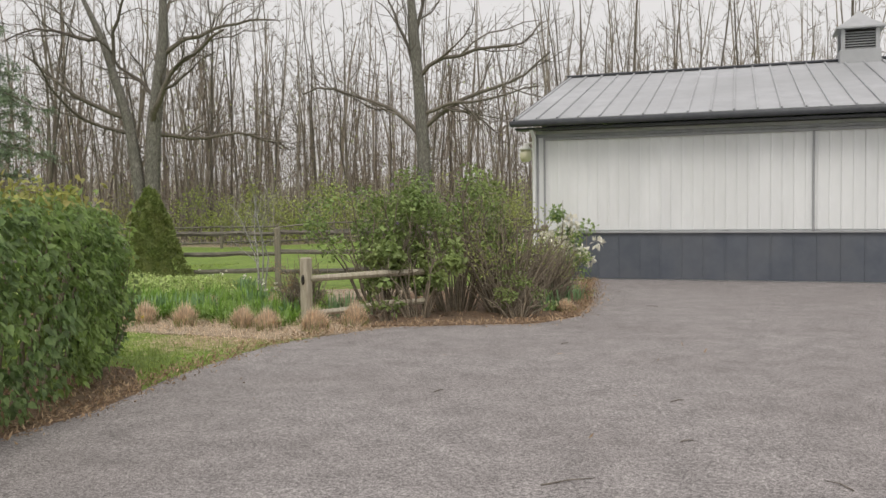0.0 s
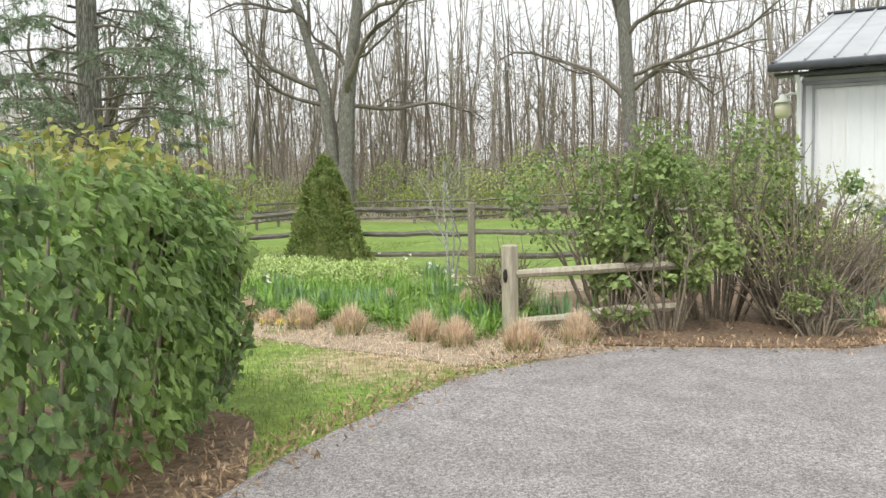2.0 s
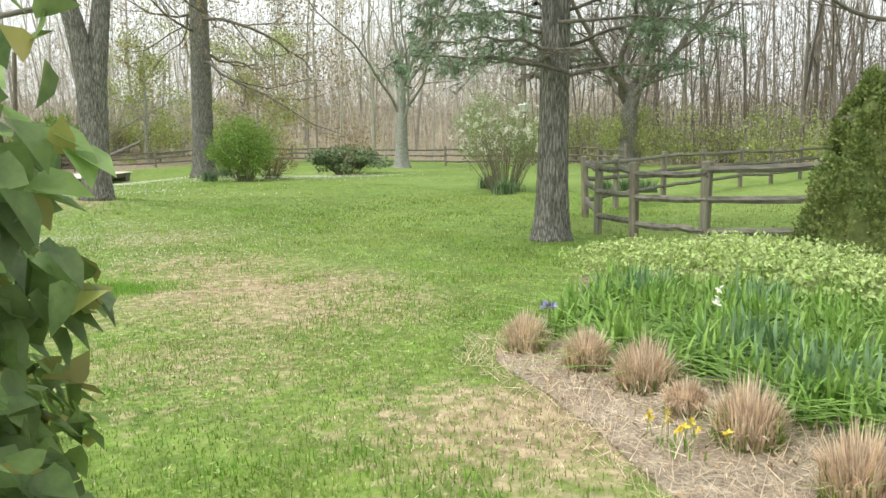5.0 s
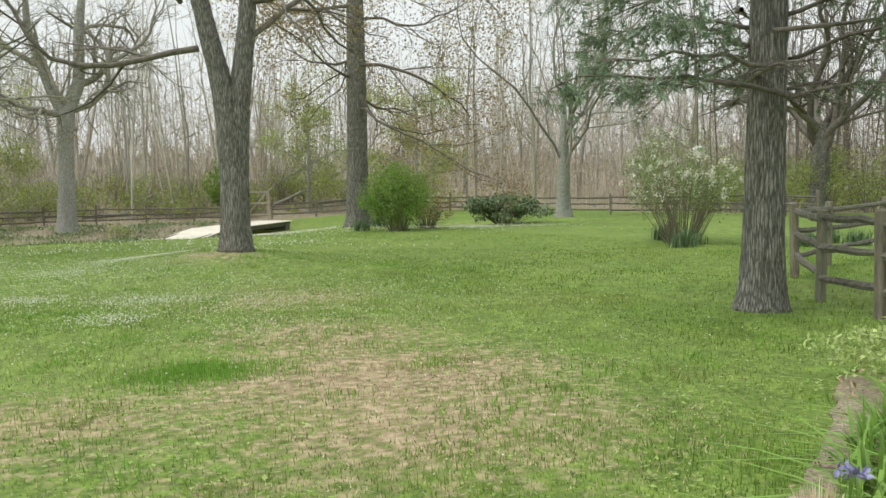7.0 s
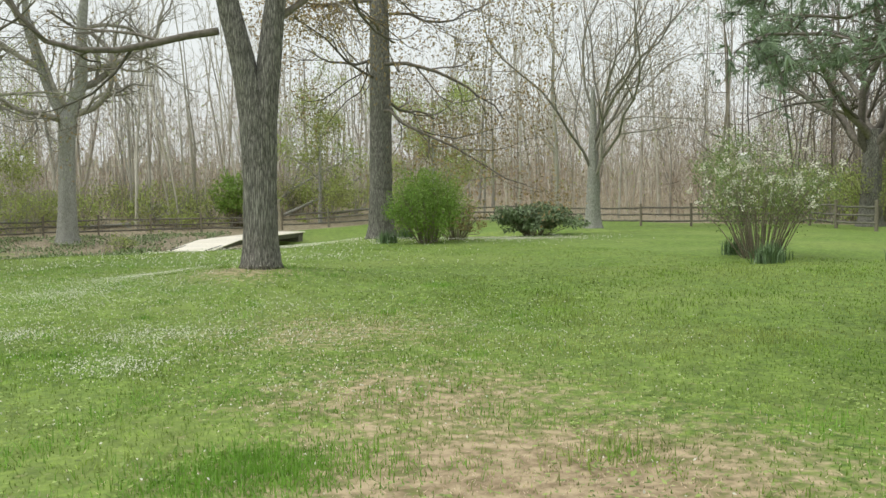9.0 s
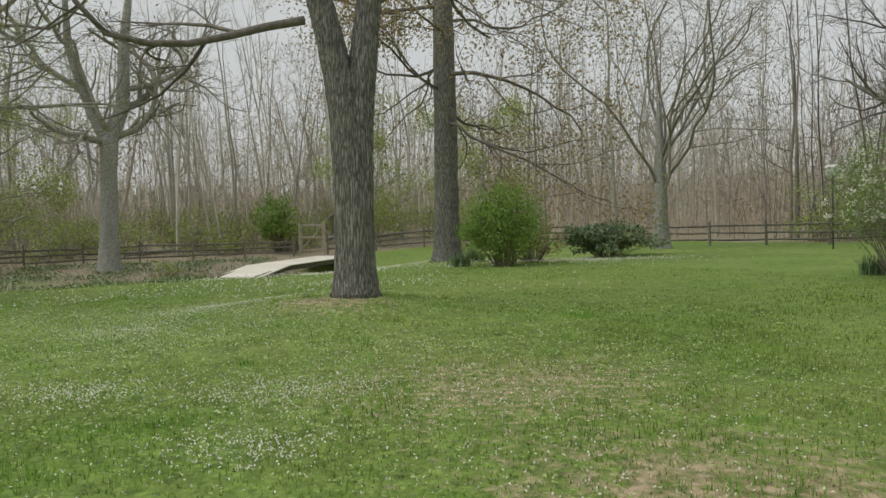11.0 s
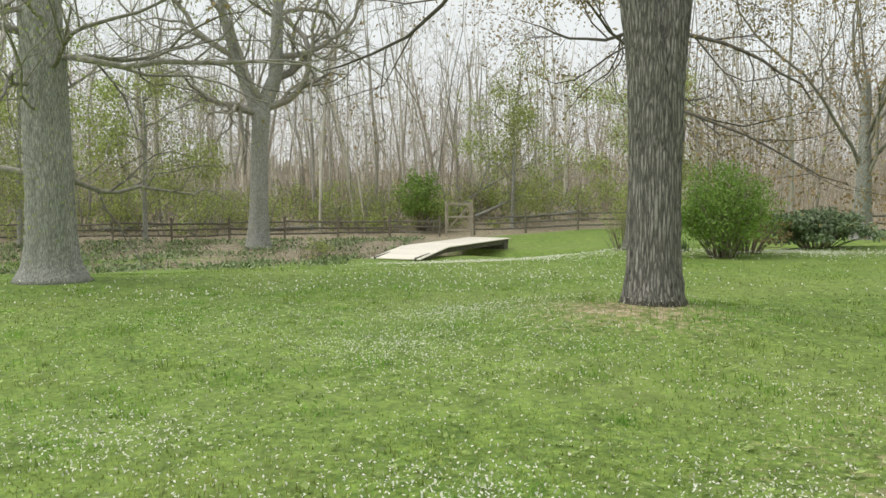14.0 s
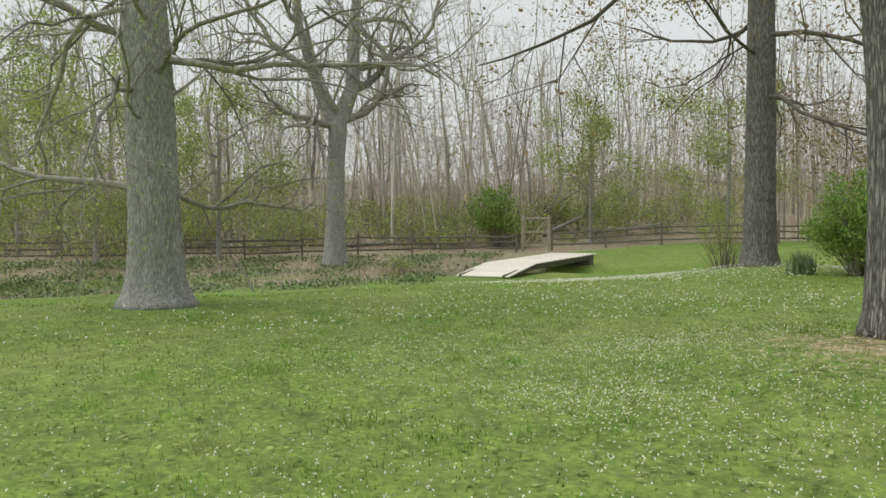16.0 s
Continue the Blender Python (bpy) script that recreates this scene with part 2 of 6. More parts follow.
# lawn and woodland floor in one sheet, told apart by how much leaf litter and dry thatch lies on it
LAWN = material("lawn_and_woodland_floor", (0.075, 0.145, 0.018), (0.25, 0.36, 0.06), 16, 0.9, 0.7, (0.27, 0.33, 0.085), 0.32, 0.45, mid=(3.2, 0.72, 1.16))
ln, ll = LAWN.node_tree.nodes, LAWN.node_tree.links
base_link = ln["Principled BSDF"].inputs["Base Color"].links[0].from_socket
geo_node = next(q for q in ln if q.type == "NEW_GEOMETRY")
for attr, ca, cb, sc, gain in (("dry", (0.24, 0.17, 0.10), (0.52, 0.41, 0.26), 9, 1.0), ("litter", (0.19, 0.155, 0.10), (0.42, 0.36, 0.25), 5, 1.0)):
    mask = ln.new("ShaderNodeAttribute")
    mask.attribute_name = attr
    speck = ln.new("ShaderNodeTexNoise")
    speck.inputs["Scale"].default_value, speck.inputs["Detail"].default_value = sc, 8
    ll.new(geo_node.outputs["Position"], speck.inputs["Vector"])
    tone = ln.new("ShaderNodeValToRGB")
    tone.color_ramp.elements[0].color, tone.color_ramp.elements[1].color = (*ca, 1), (*cb, 1)
    tone.color_ramp.elements[0].position, tone.color_ramp.elements[1].position = 0.35, 0.65
    ll.new(speck.outputs["Fac"], tone.inputs[0])
    total = ln.new("ShaderNodeMath")
    total.operation = "MULTIPLY_ADD"
    ll.new(mask.outputs["Fac"], total.inputs[0])
    total.inputs[1].default_value = 1.4
    shift = ln.new("ShaderNodeMath")
    shift.operation = "SUBTRACT"
    ll.new(speck.outputs["Fac"], shift.inputs[0])
    shift.inputs[1].default_value = 0.72
    ll.new(shift.outputs[0], total.inputs[2])
    sharp = ln.new("ShaderNodeMapRange")
    sharp.inputs["From Min"].default_value, sharp.inputs["From Max"].default_value = 0.0, 0.35
    ll.new(total.outputs[0], sharp.inputs[0])
    over = ln.new("ShaderNodeMixRGB")
    ll.new(sharp.outputs[0], over.inputs[0])
    ll.new(base_link, over.inputs[1])
    ll.new(tone.outputs[0], over.inputs[2])
    base_link = over.outputs[0]
ll.new(base_link, ln["Principled BSDF"].inputs["Base Color"])


# ---- mesh building ----
class Build:
    """Collects vertices and faces in arrays, and makes one mesh of them."""

    def __init__(self):
        self.v, self.f, self.count = [], [], 0

    def add(self, verts, faces, mat=0):
        verts = np.asarray(verts, float).reshape(-1, 3)
        faces = np.asarray(faces, int)
        self.v.append(verts)
        self.f.append((faces + self.count, mat))
        self.count += len(verts)

    def tube(self, points, radii, sides=6, mat=0, cap=True, rough=0.0, seed=0):
        p = np.asarray(points, float)
        r = np.broadcast_to(np.asarray(radii, float), (len(p),))
        way = np.gradient(p, axis=0)
        way /= np.linalg.norm(way, axis=1, keepdims=True) + 1e-9
        ref = np.where(np.abs(way[:, 2:3]) < 0.9, np.array([[0, 0, 1.0]]), np.array([[1.0, 0, 0]]))
        if np.abs(way[:, 2]).mean() > 0.6:
            ref = np.tile([1.0, 0.05, 0], (len(p), 1))
        a = np.cross(way, ref)
        a /= np.linalg.norm(a, axis=1, keepdims=True) + 1e-9
        b = np.cross(way, a)
        ang = np.arange(sides) * 2 * np.pi / sides
        rr = np.repeat(r[:, None], sides, 1)
        if rough:
            rng = np.random.default_rng(seed)
            ridge = rng.normal(0, 1, sides)
            drift = rng.normal(0, 1, (len(p), sides))
            rr = rr * (1 + rough * (0.7 * ridge[None] + 0.5 * drift))
        ring = p[:, None] + rr[..., None] * (np.cos(ang)[None, :, None] * a[:, None] + np.sin(ang)[None, :, None] * b[:, None])
        k, s = np.meshgrid(np.arange(len(p) - 1), np.arange(sides), indexing="ij")
        s2 = (s + 1) % sides
        quads = np.stack([k * sides + s, k * sides + s2, (k + 1) * sides + s2, (k + 1) * sides + s], -1).reshape(-1, 4)
        self.add(ring.reshape(-1, 3), quads, mat)
        if cap:
            self.f.append((np.array([list(range(self.count - sides, self.count))]), mat))
            self.f.append((np.array([list(range(self.count - len(p) * sides, self.count - (len(p) - 1) * sides))[::-1]]), mat))

    def box(self, centre, size, turn=None, mat=0, bevel=0.0):
        sx, sy, sz = (s / 2 for s in size)
        if bevel:
            e = bevel
            pts, tops = [], []
            for z, inset in ((-sz, e), (-sz + e, 0), (sz - e, 0), (sz, e)):
                x, y = sx - inset, sy - inset
                for px, py in ((x - e, -y), (x, -y + e), (x, y - e), (x - e, y), (-x + e, y), (-x, y - e), (-x, -y + e), (-x + e, -y)):
                    pts.append((px, py, z))
            verts = np.array(pts)
            faces = [[k * 8 + i, k * 8 + (i + 1) % 8, k * 8 + 8 + (i + 1) % 8, k * 8 + 8 + i] for k in range(3) for i in range(8)]
            ends = [list(range(8))[::-1], list(range(24, 32))]
        else:
            verts = np.array([(x, y, z) for z in (-sz, sz) for x, y in ((-sx, -sy), (sx, -sy), (sx, sy), (-sx, sy))])
            faces = [[0, 3, 2, 1], [4, 5, 6, 7], [0, 1, 5, 4], [1, 2, 6, 5], [2, 3, 7, 6], [3, 0, 4, 7]]
            ends = None
        if turn is not None:
            verts = verts @ np.array(turn.to_3x3()).T
        start = self.count
        self.add(verts + np.asarray(centre, float), faces, mat)
        if ends is not None:
            self.f.append((np.array(ends) + start, mat))

    def leaves(self, at, out, size, shape, rng, droop=0.4, spread=0.7, mat=0):
        """Leaves of one shape (points in a plane: across, along, lift, and its faces) at points, facing outwards."""
        pts, faces = shape
        at, out = np.asarray(at, float), np.asarray(out, float)
        n = len(at)
        along = out * 0.5 + rng.normal(0, spread, (n, 3)) + np.array([0, 0, -droop])
        along /= np.linalg.norm(along, axis=1, keepdims=True) + 1e-9
        face = out + rng.normal(0, spread * 0.7, (n, 3)) + np.array([0, 0, 0.35])
        side = np.cross(along, face)
        side /= np.linalg.norm(side, axis=1, keepdims=True) + 1e-9
        up = np.cross(side, along)
        size = np.broadcast_to(np.asarray(size, float), (n,))[:, None, None]
        pts = np.asarray(pts, float)
        v = at[:, None] + size * (pts[None, :, 0:1] * side[:, None] + pts[None, :, 1:2] * along[:, None] + pts[None, :, 2:3] * up[:, None])
        faces = np.asarray(faces)
        f = (np.arange(n)[:, None, None] * len(pts) + faces[None]).reshape(-1, faces.shape[1])
        self.add(v.reshape(-1, 3), f, mat)

    def blades(self, at, height, width, rng, lean=0.5, mat=0, parts=1):
        """Upright tapering blades of grass that bend over; parts: joints along each."""
        at = np.asarray(at, float)
        n = len(at)
        turn = rng.uniform(0, 2 * np.pi, n)
        bend = np.abs(rng.normal(0, lean, n))
        h = np.broadcast_to(np.asarray(height, float), (n,)) * rng.uniform(0.6, 1.2, n)
        d = np.stack([np.cos(turn), np.sin(turn), np.zeros(n)], 1)
        s = np.stack([-np.sin(turn), np.cos(turn), np.zeros(n)], 1) * width / 2
        rows = []
        for k in range(parts + 1):
            u = k / parts
            c = at + d * (h * bend * u * u)[:, None] + np.array([0, 0, 1.0]) * (h * (u - 0.45 * np.minimum(bend, 1.2) * u * u))[:, None]
            if k == parts:
                rows.append(c[:, None])
            else:
                w = 1 - 0.35 * u
                rows.append(np.stack([c - s * w, c + s * w], 1))
        v = np.concatenate(rows, 1)
        per = 2 * parts + 1
        faces = []
        for k in range(parts - 1):
            faces += [[2 * k, 2 * k + 1, 2 * k + 3], [2 * k, 2 * k + 3, 2 * k + 2]]
        faces.append([2 * parts - 2, 2 * parts - 1, 2 * parts])
        f = (np.arange(n)[:, None, None] * per + np.array(faces)[None]).reshape(-1, 3)
        self.add(v.reshape(-1, 3), f, mat)

    def mesh(self, name, mats, smooth=True):
        me = bpy.data.meshes.new(name)
        verts = np.concatenate(self.v)
        loops = np.concatenate([f.ravel() for f, _ in self.f])
        sizes = np.concatenate([np.full(len(f), f.shape[1]) for f, _ in self.f])
        slots = np.concatenate([np.full(len(f), m) for f, m in self.f])
        me.vertices.add(len(verts))
        me.vertices.foreach_set("co", verts.ravel())
        me.loops.add(len(loops))
        me.loops.foreach_set("vertex_index", loops.astype(np.int32))
        me.polygons.add(len(sizes))
        me.polygons.foreach_set("loop_start", (np.cumsum(sizes) - sizes).astype(np.int32))
        me.polygons.foreach_set("material_index", slots.astype(np.int32))
        me.polygons.foreach_set("use_smooth", np.full(len(sizes), smooth))
        me.update(calc_edges=True)
        me.validate()
        for m in mats:
            me.materials.append(m)
        return me

    def make(self, name, mats, parent=None, smooth=True, loc=None):
        ob = new(name, self.mesh(name, mats if isinstance(mats, (list, tuple)) else [mats], smooth))
        if parent is not None:
            ob.parent = parent
        if loc is not None:
            ob.location = loc
        return ob


def thing(name, loc, label, category, group="", turn=0.0):
    e = new(name)
    e.matrix_basis = pose(*loc, 0, 0, turn)
    e.empty_display_size = 0.2
    return tagged(e, label, category, group)


HEART = (((0, 0, 0), (-0.4, 0.12, 0.08), (-0.34, 0.55, 0.06), (0, 1.1, -0.14), (0.34, 0.55, 0.06), (0.4, 0.12, 0.08), (0, 0.42, -0.05)),
         ((6, 0, 1), (6, 1, 2), (6, 2, 3), (6, 3, 4), (6, 4, 5), (6, 5, 0)))
OVAL = (((0, 0, 0), (-0.28, 0.45, 0.06), (0, 1, -0.1), (0.28, 0.45, 0.06)), ((0, 1, 2), (0, 2, 3)))
SPRAY = (((0, 0, 0), (-0.3, 0.7, 0.0), (0.0, 1.0, 0.05), (0.3, 0.7, 0.0)), ((0, 1, 2), (0, 2, 3)))



# ---- the lie of the land ----
def ease(a, b, x):
    u = np.clip((x - a) / (b - a), 0, 1)
    return u * u * (3 - 2 * u)


DITCH = ((-36, 39), (-43, 32), (-52.2, 22.4), (-51, 14), (-47, 6), (-43, -6), (-40, -30))


def ditch_distance(x, y):
    best = np.full(np.shape(x), 1e9)
    for (ax, ay), (bx, by) in zip(DITCH, DITCH[1:]):
        dx, dy = bx - ax, by - ay
        u = np.clip(((x - ax) * dx + (y - ay) * dy) / (dx * dx + dy * dy), 0, 1)
        best = np.minimum(best, np.hypot(x - ax - u * dx, y - ay - u * dy))
    return best


MOUNDS = ((-23.4, 14.55, 0.27, 2.1), (-31.1, 7.15, 0.12, 1.6), (-38.2, 23.5, 0.3, 3.0))


def ground(x, y):
    x, y = np.asarray(x, float), np.asarray(y, float)
    z = -0.02 - 0.26 * ease(-5.5, -13, x)
    z = z - 0.85 * ease(-32, -47, x) * (1 - 0.75 * ease(24, 36, y)) + 0.3 * ease(-53, -58, x) * (1 - 0.6 * ease(24, 36, y))
    z = z + 1.5 * ease(-62.8, -76, x) + 1.2 * ease(-76, -110, x)
    z = z - 0.55 * ease(2.2, 0.6, ditch_distance(x, y)) * (1 - 0.6 * ease(28, 38, y))
    for mx, my, h, r in MOUNDS:
        z = z + h * np.exp(-((x - mx) ** 2 + (y - my) ** 2) / (r * r))
    far = ease(-6, -9, x)
    return z + far * 0.035 * (np.sin(x * 0.9 + 1.3 * np.sin(y * 0.5)) * np.sin(y * 0.8 + 0.6))


def gz(x, y):
    return float(ground(x, y))


DRIVE = ((-4.0, -14), (-3.7, 2), (-3.3, 5.6), (-3.02, 6.5), (-2.93, 7.7), (-2.75, 8.7), (-2.5, 9.7), (-2.1, 10.4), (-1.25, 11.3), (-0.3, 11.45), (0.7, 11.6),
         (1.35, 12.4), (1.75, 14.3), (2.1, 17.0), (2.4, 19.5), (9, 19.5), (26, 15), (26, -14))


def inside(poly, x, y):
    x, y = np.asarray(x, float), np.asarray(y, float)
    hit = np.zeros(x.shape, bool)
    for (ax, ay), (bx, by) in zip(poly, poly[1:] + poly[:1]):
        cross = (ay > y) != (by > y)
        hit ^= cross & (x < (bx - ax) * (y - ay) / ((by - ay) if by != ay else 1e-9) + ax)
    return hit


BED = ((-7.1, 12.45), (-6.7, 11.95), (-5.9, 11.65), (-5.2, 11.35), (-4.4, 10.95), (-3.4, 10.6), (-2.6, 10.25), (-1.9, 10.7), (-1.25, 11.25), (-0.3, 11.4), (0.75, 11.55), (1.45, 12.4),
       (1.85, 14.3), (2.3, 18.5), (1.2, 19.4), (-0.5, 17.5), (-3.5, 17.0), (-6.0, 17.9), (-8.3, 17.2), (-9.0, 15.4), (-7.8, 13.7))
HEDGE_BED = ((-3.4, 3), (-3.15, 5.6), (-2.92, 6.5), (-2.93, 7.1), (-3.2, 7.7), (-3.45, 8.3), (-4.0, 8.5), (-5.4, 8.3), (-5.8, 3))

xs = np.concatenate([np.linspace(-420, -90, 23)[:-1], np.linspace(-90, -60, 21)[:-1], np.arange(-60, 6, 0.55), np.linspace(6, 40, 20), np.linspace(60, 420, 13)])
ys = np.concatenate([np.linspace(-420, -30, 22)[:-1], np.linspace(-30, 2, 25)[:-1], np.arange(2, 44, 0.55), np.linspace(44, 80, 24), np.linspace(110, 420, 12)])
gx, gy = np.meshgrid(xs, ys, indexing="ij")
land = Build()
ii, jj = np.meshgrid(np.arange(len(xs) - 1), np.arange(len(ys) - 1), indexing="ij")
w = len(ys)
land.add(np.stack([gx, gy, ground(gx, gy)], -1), np.stack([ii * w + jj, (ii + 1) * w + jj, (ii + 1) * w + jj + 1, ii * w + jj + 1], -1).reshape(-1, 4))
ground_ob = tagged(land.make("ground", LAWN), "spring lawn running into leaf-strewn woodland floor", "ground", kind="structure")


def dryness(x, y):
    d = np.zeros(np.shape(x))
    for px, py, r, k in ((-11.4, 12.6, 1.9, 0.5), (-9.5, 12.2, 1.6, 0.42), (-13.6, 13.0, 1.6, 0.38), (-23.2, 14.1, 1.4, 0.36), (-8.2, 10.4, 1.6, 0.3), (-5.6, 11.2, 1.0, 0.5), (-3.3, 10.3, 0.9, 0.55), (-17, 13.5, 2, 0.3), (-11, 10, 1.5, 0.35)):
        d = np.maximum(d, k * np.exp(-(((x - px) / r) ** 2 + ((y - py) / r) ** 2)))
    return d


def litterness(x, y):
    wood = np.maximum(ease(-56.5, -60, x) * ease(26, 22, y) + ease(-59, -62, x), ease(47, 51, y))
    bank = ease(3.5, 1.0, ditch_distance(x, y)) * ease(26, 20, y) * 0.5
    rough = ease(-51.5, -54, x) * ease(25, 20, y) * 0.75
    return np.maximum(np.maximum(wood, bank), rough)


for attr, fn in (("dry", dryness), ("litter", litterness)):
    layer = ground_ob.data.attributes.new(attr, "FLOAT", "POINT")
    layer.data.foreach_set("value", fn(gx, gy).ravel().astype(np.float32))


def sheet(name, poly, lift, mat, label, category, flat=False, edge=0.12, step=0.25, seed=1):
    """A draped ground covering with an uneven edge and a rim that goes down into the ground."""
    rng = np.random.default_rng(seed)
    pts = []
    for (ax, ay), (bx, by) in zip(poly, poly[1:] + poly[:1]):
        n = max(1, int(math.hypot(bx - ax, by - ay) / step))
        for k in range(n):
            j = rng.normal(0, edge * 0.18, 2)
            pts.append((ax + (bx - ax) * k / n + j[0], ay + (by - ay) * k / n + j[1]))
    bm = bmesh.new()
    top = [bm.verts.new((x, y, 0)) for x, y in pts]
    bm.faces.new(top)
    bmesh.ops.triangulate(bm, faces=bm.faces[:])
    if not flat:
        for _ in range(3):
            bmesh.ops.subdivide_edges(bm, edges=[e for e in bm.edges if e.calc_length() > 0.5], cuts=1, use_grid_fill=False)
            bmesh.ops.triangulate(bm, faces=[f for f in bm.faces if len(f.verts) > 3])
    rim = [e for e in bm.edges if e.is_boundary]
    for v in bm.verts:
        v.co.z = lift if flat else gz(v.co.x, v.co.y) + lift
    skirt = bmesh.ops.extrude_edge_only(bm, edges=rim)
    for v in skirt["geom"]:
        if isinstance(v, bmesh.types.BMVert):
            v.co.z -= 0.08
    bm.normal_update()
    flipped = [f for f in bm.faces if f.normal.z < -0.5]
    upright = [f for f in bm.faces if f.normal.z > 0.5]
    if len(flipped) > len(upright):
        bmesh.ops.reverse_faces(bm, faces=bm.faces[:])
        flipped = upright
    bmesh.ops.delete(bm, geom=flipped, context="FACES_ONLY")
    me = bpy.data.meshes.new(name)
    bm.to_mesh(me)
    bm.free()
    me.materials.append(mat)
    return tagged(new(name, me), label, category, kind="structure")


sheet("driveway", DRIVE, 0.0, ASPHALT, "worn grey asphalt driveway with exposed aggregate", "driveway", flat=True, edge=0.06)
sheet("garden_bed", BED, 0.016, STRAW_LITTER, "garden bed mulched with dry straw and leaves", "garden bed")
LILAC_BED = ((-2.3, 11.9), (-1.6, 11.35), (-0.3, 11.5), (0.7, 11.65), (1.35, 12.45), (1.75, 14.3), (2.15, 17.9), (1.2, 18.6), (-0.6, 16.8), (-2.6, 15.2))
sheet("shrub_bed", LILAC_BED, 0.03, LITTER, "dark brown leaf mulch under the lilac bushes", "garden bed", seed=3)
sheet("hedge_bed", HEDGE_BED, 0.012, LITTER, "strip of brown leaf mulch under the lilac hedge", "garden bed", seed=2)

# ---- the barn ----
BARN = Matrix.Translation((1.147, 19.56, 0)) @ Matrix.Rotation(radians(-16), 4, "Z")
BL, BD, EAVE, RIDGE = 15.0, 12.8, 3.36, 5.42
barn = thing("barn", (0, 0, 0), "white metal pole barn with charcoal wainscot and galvanised standing seam roof", "barn")
barn.matrix_basis = BARN
b = Build()
for cx, cy, sx, sy in ((BL / 2, 0.08, BL - 0.02, 0.12), (BL / 2, BD - 0.08, BL - 0.02, 0.12), (0.08, BD / 2, 0.12, BD - 0.3), (BL - 0.08, BD / 2, 0.12, BD - 0.3)):
    b.box((cx, cy, 1.65), (sx, sy, 3.3))
for x in (0.08, BL - 0.08):
    b.add([(x - 0.06, 0.1, 3.3), (x - 0.06, BD - 0.1, 3.3), (x - 0.06, BD / 2, RIDGE - 0.1), (x + 0.06, 0.1, 3.3), (x + 0.06, BD - 0.1, 3.3), (x + 0.06, BD / 2, RIDGE - 0.1)], [[0, 1, 2], [3, 5, 4]])
b.make("wall", SIDING, barn, smooth=False)
# ribbed siding sheets above the wainscot, each with its standing ribs
sheet_build = Build()
sheet_build.box((0, 0, 1.17), (0.444, 0.02, 2.16))
for rx in (-0.2, 0.022):
    wide = 0.04
    sheet_build.box((rx, -0.02, 1.17), (wide, 0.024, 2.16), bevel=0.006)
sheet_mesh = sheet_build.mesh("siding_panel", [SIDING], False)
kick = Build()
kick.box((0, 0, 0.53), (0.444, 0.02, 1.02))
kick.box((-0.205, -0.014, 0.53), (0.03, 0.014, 1.02), bevel=0.003)
kick_mesh = kick.mesh("wainscot_panel", [BAND], False)
for k in range(33):
    for name, me, z in (("siding_panel", sheet_mesh, 1.0), ("wainscot_panel", kick_mesh, 0.0)):
        p = new(name, me)
        p.parent = barn
        p.location = (0.28 + k * 0.445, 0.003, z)
trims = Build()
for cx, cz, sx, sz in ((0.03, 1.62, 0.12, 3.24), (0.22, 2.1, 0.04, 2.1), (5.78, 2.1, 0.045, 2.1), (BL / 2, 3.19, BL, 0.07), (BL / 2, 1.035, BL - 0.1, 0.035)):
    trims.box((cx, -0.035, cz), (sx, 0.05, sz), bevel=0.006)
trims.box((5.9, -0.05, 3.12), (11.4, 0.07, 0.06), bevel=0.006)
trims.make("trim", TRIM, barn, smooth=False)
# roof: sheets with seams, eaves with gutter, ridge cap
slope = math.atan2(RIDGE - 3.5, BD / 2 + 0.45)
run = math.hypot(RIDGE - 3.5, BD / 2 + 0.45)
seam = Build()
seam.box((0, run / 2, 0.0), (0.455, run, 0.025))
seam.box((-0.2, run / 2, 0.03), (0.045, run, 0.045), bevel=0.008)
seam_mesh = seam.mesh("roof_panel", [ROOF], False)
for k in range(35):
    p = new("roof_panel", seam_mesh)
    p.parent = barn
    p.matrix_basis = Matrix.Translation((-0.12 + k * 0.456, -0.45, 3.52)) @ Matrix.Rotation(slope, 4, "X")
back = Build()
tilt = Matrix.Rotation(-slope, 4, "X")
back.box((BL / 2, BD * 0.75 + 0.22, (RIDGE + 3.5) / 2), (BL + 0.9, run, 0.04), tilt)
back.box((BL / 2, BD * 0.25 - 0.22, (RIDGE + 3.5) / 2 - 0.05), (BL + 0.6, run - 0.1, 0.05), Matrix.Rotation(slope, 4, "X"))
back.make("roof", ROOF, barn, smooth=False)
eave = Build()
eave.box((BL / 2, -0.5, 3.44), (BL + 0.9, 0.13, 0.13), bevel=0.02)
eave.box((BL / 2, -0.24, 3.33), (BL + 0.7, 0.45, 0.04))
eave.tube([(-0.02, -0.42, 3.36), (0.02, -0.2, 3.16), (0.0, -0.1, 3.0), (0.0, -0.1, 0.15), (-0.05, -0.3, 0.06)], 0.045, 8, 1)
eave.make("gutter", [GUTTER, SIDING], barn)
cap = Build()
cap.box((BL / 2, BD / 2, RIDGE + 0.05), (BL + 0.9, 0.3, 0.06), bevel=0.02)
cap.box((-0.38, BD / 4 - 0.2, (RIDGE + 3.5) / 2 - 0.03), (0.05, run, 0.16), Matrix.Rotation(slope, 4, "X"))
cap.make("ridge_cap", GUTTER, barn, smooth=False)
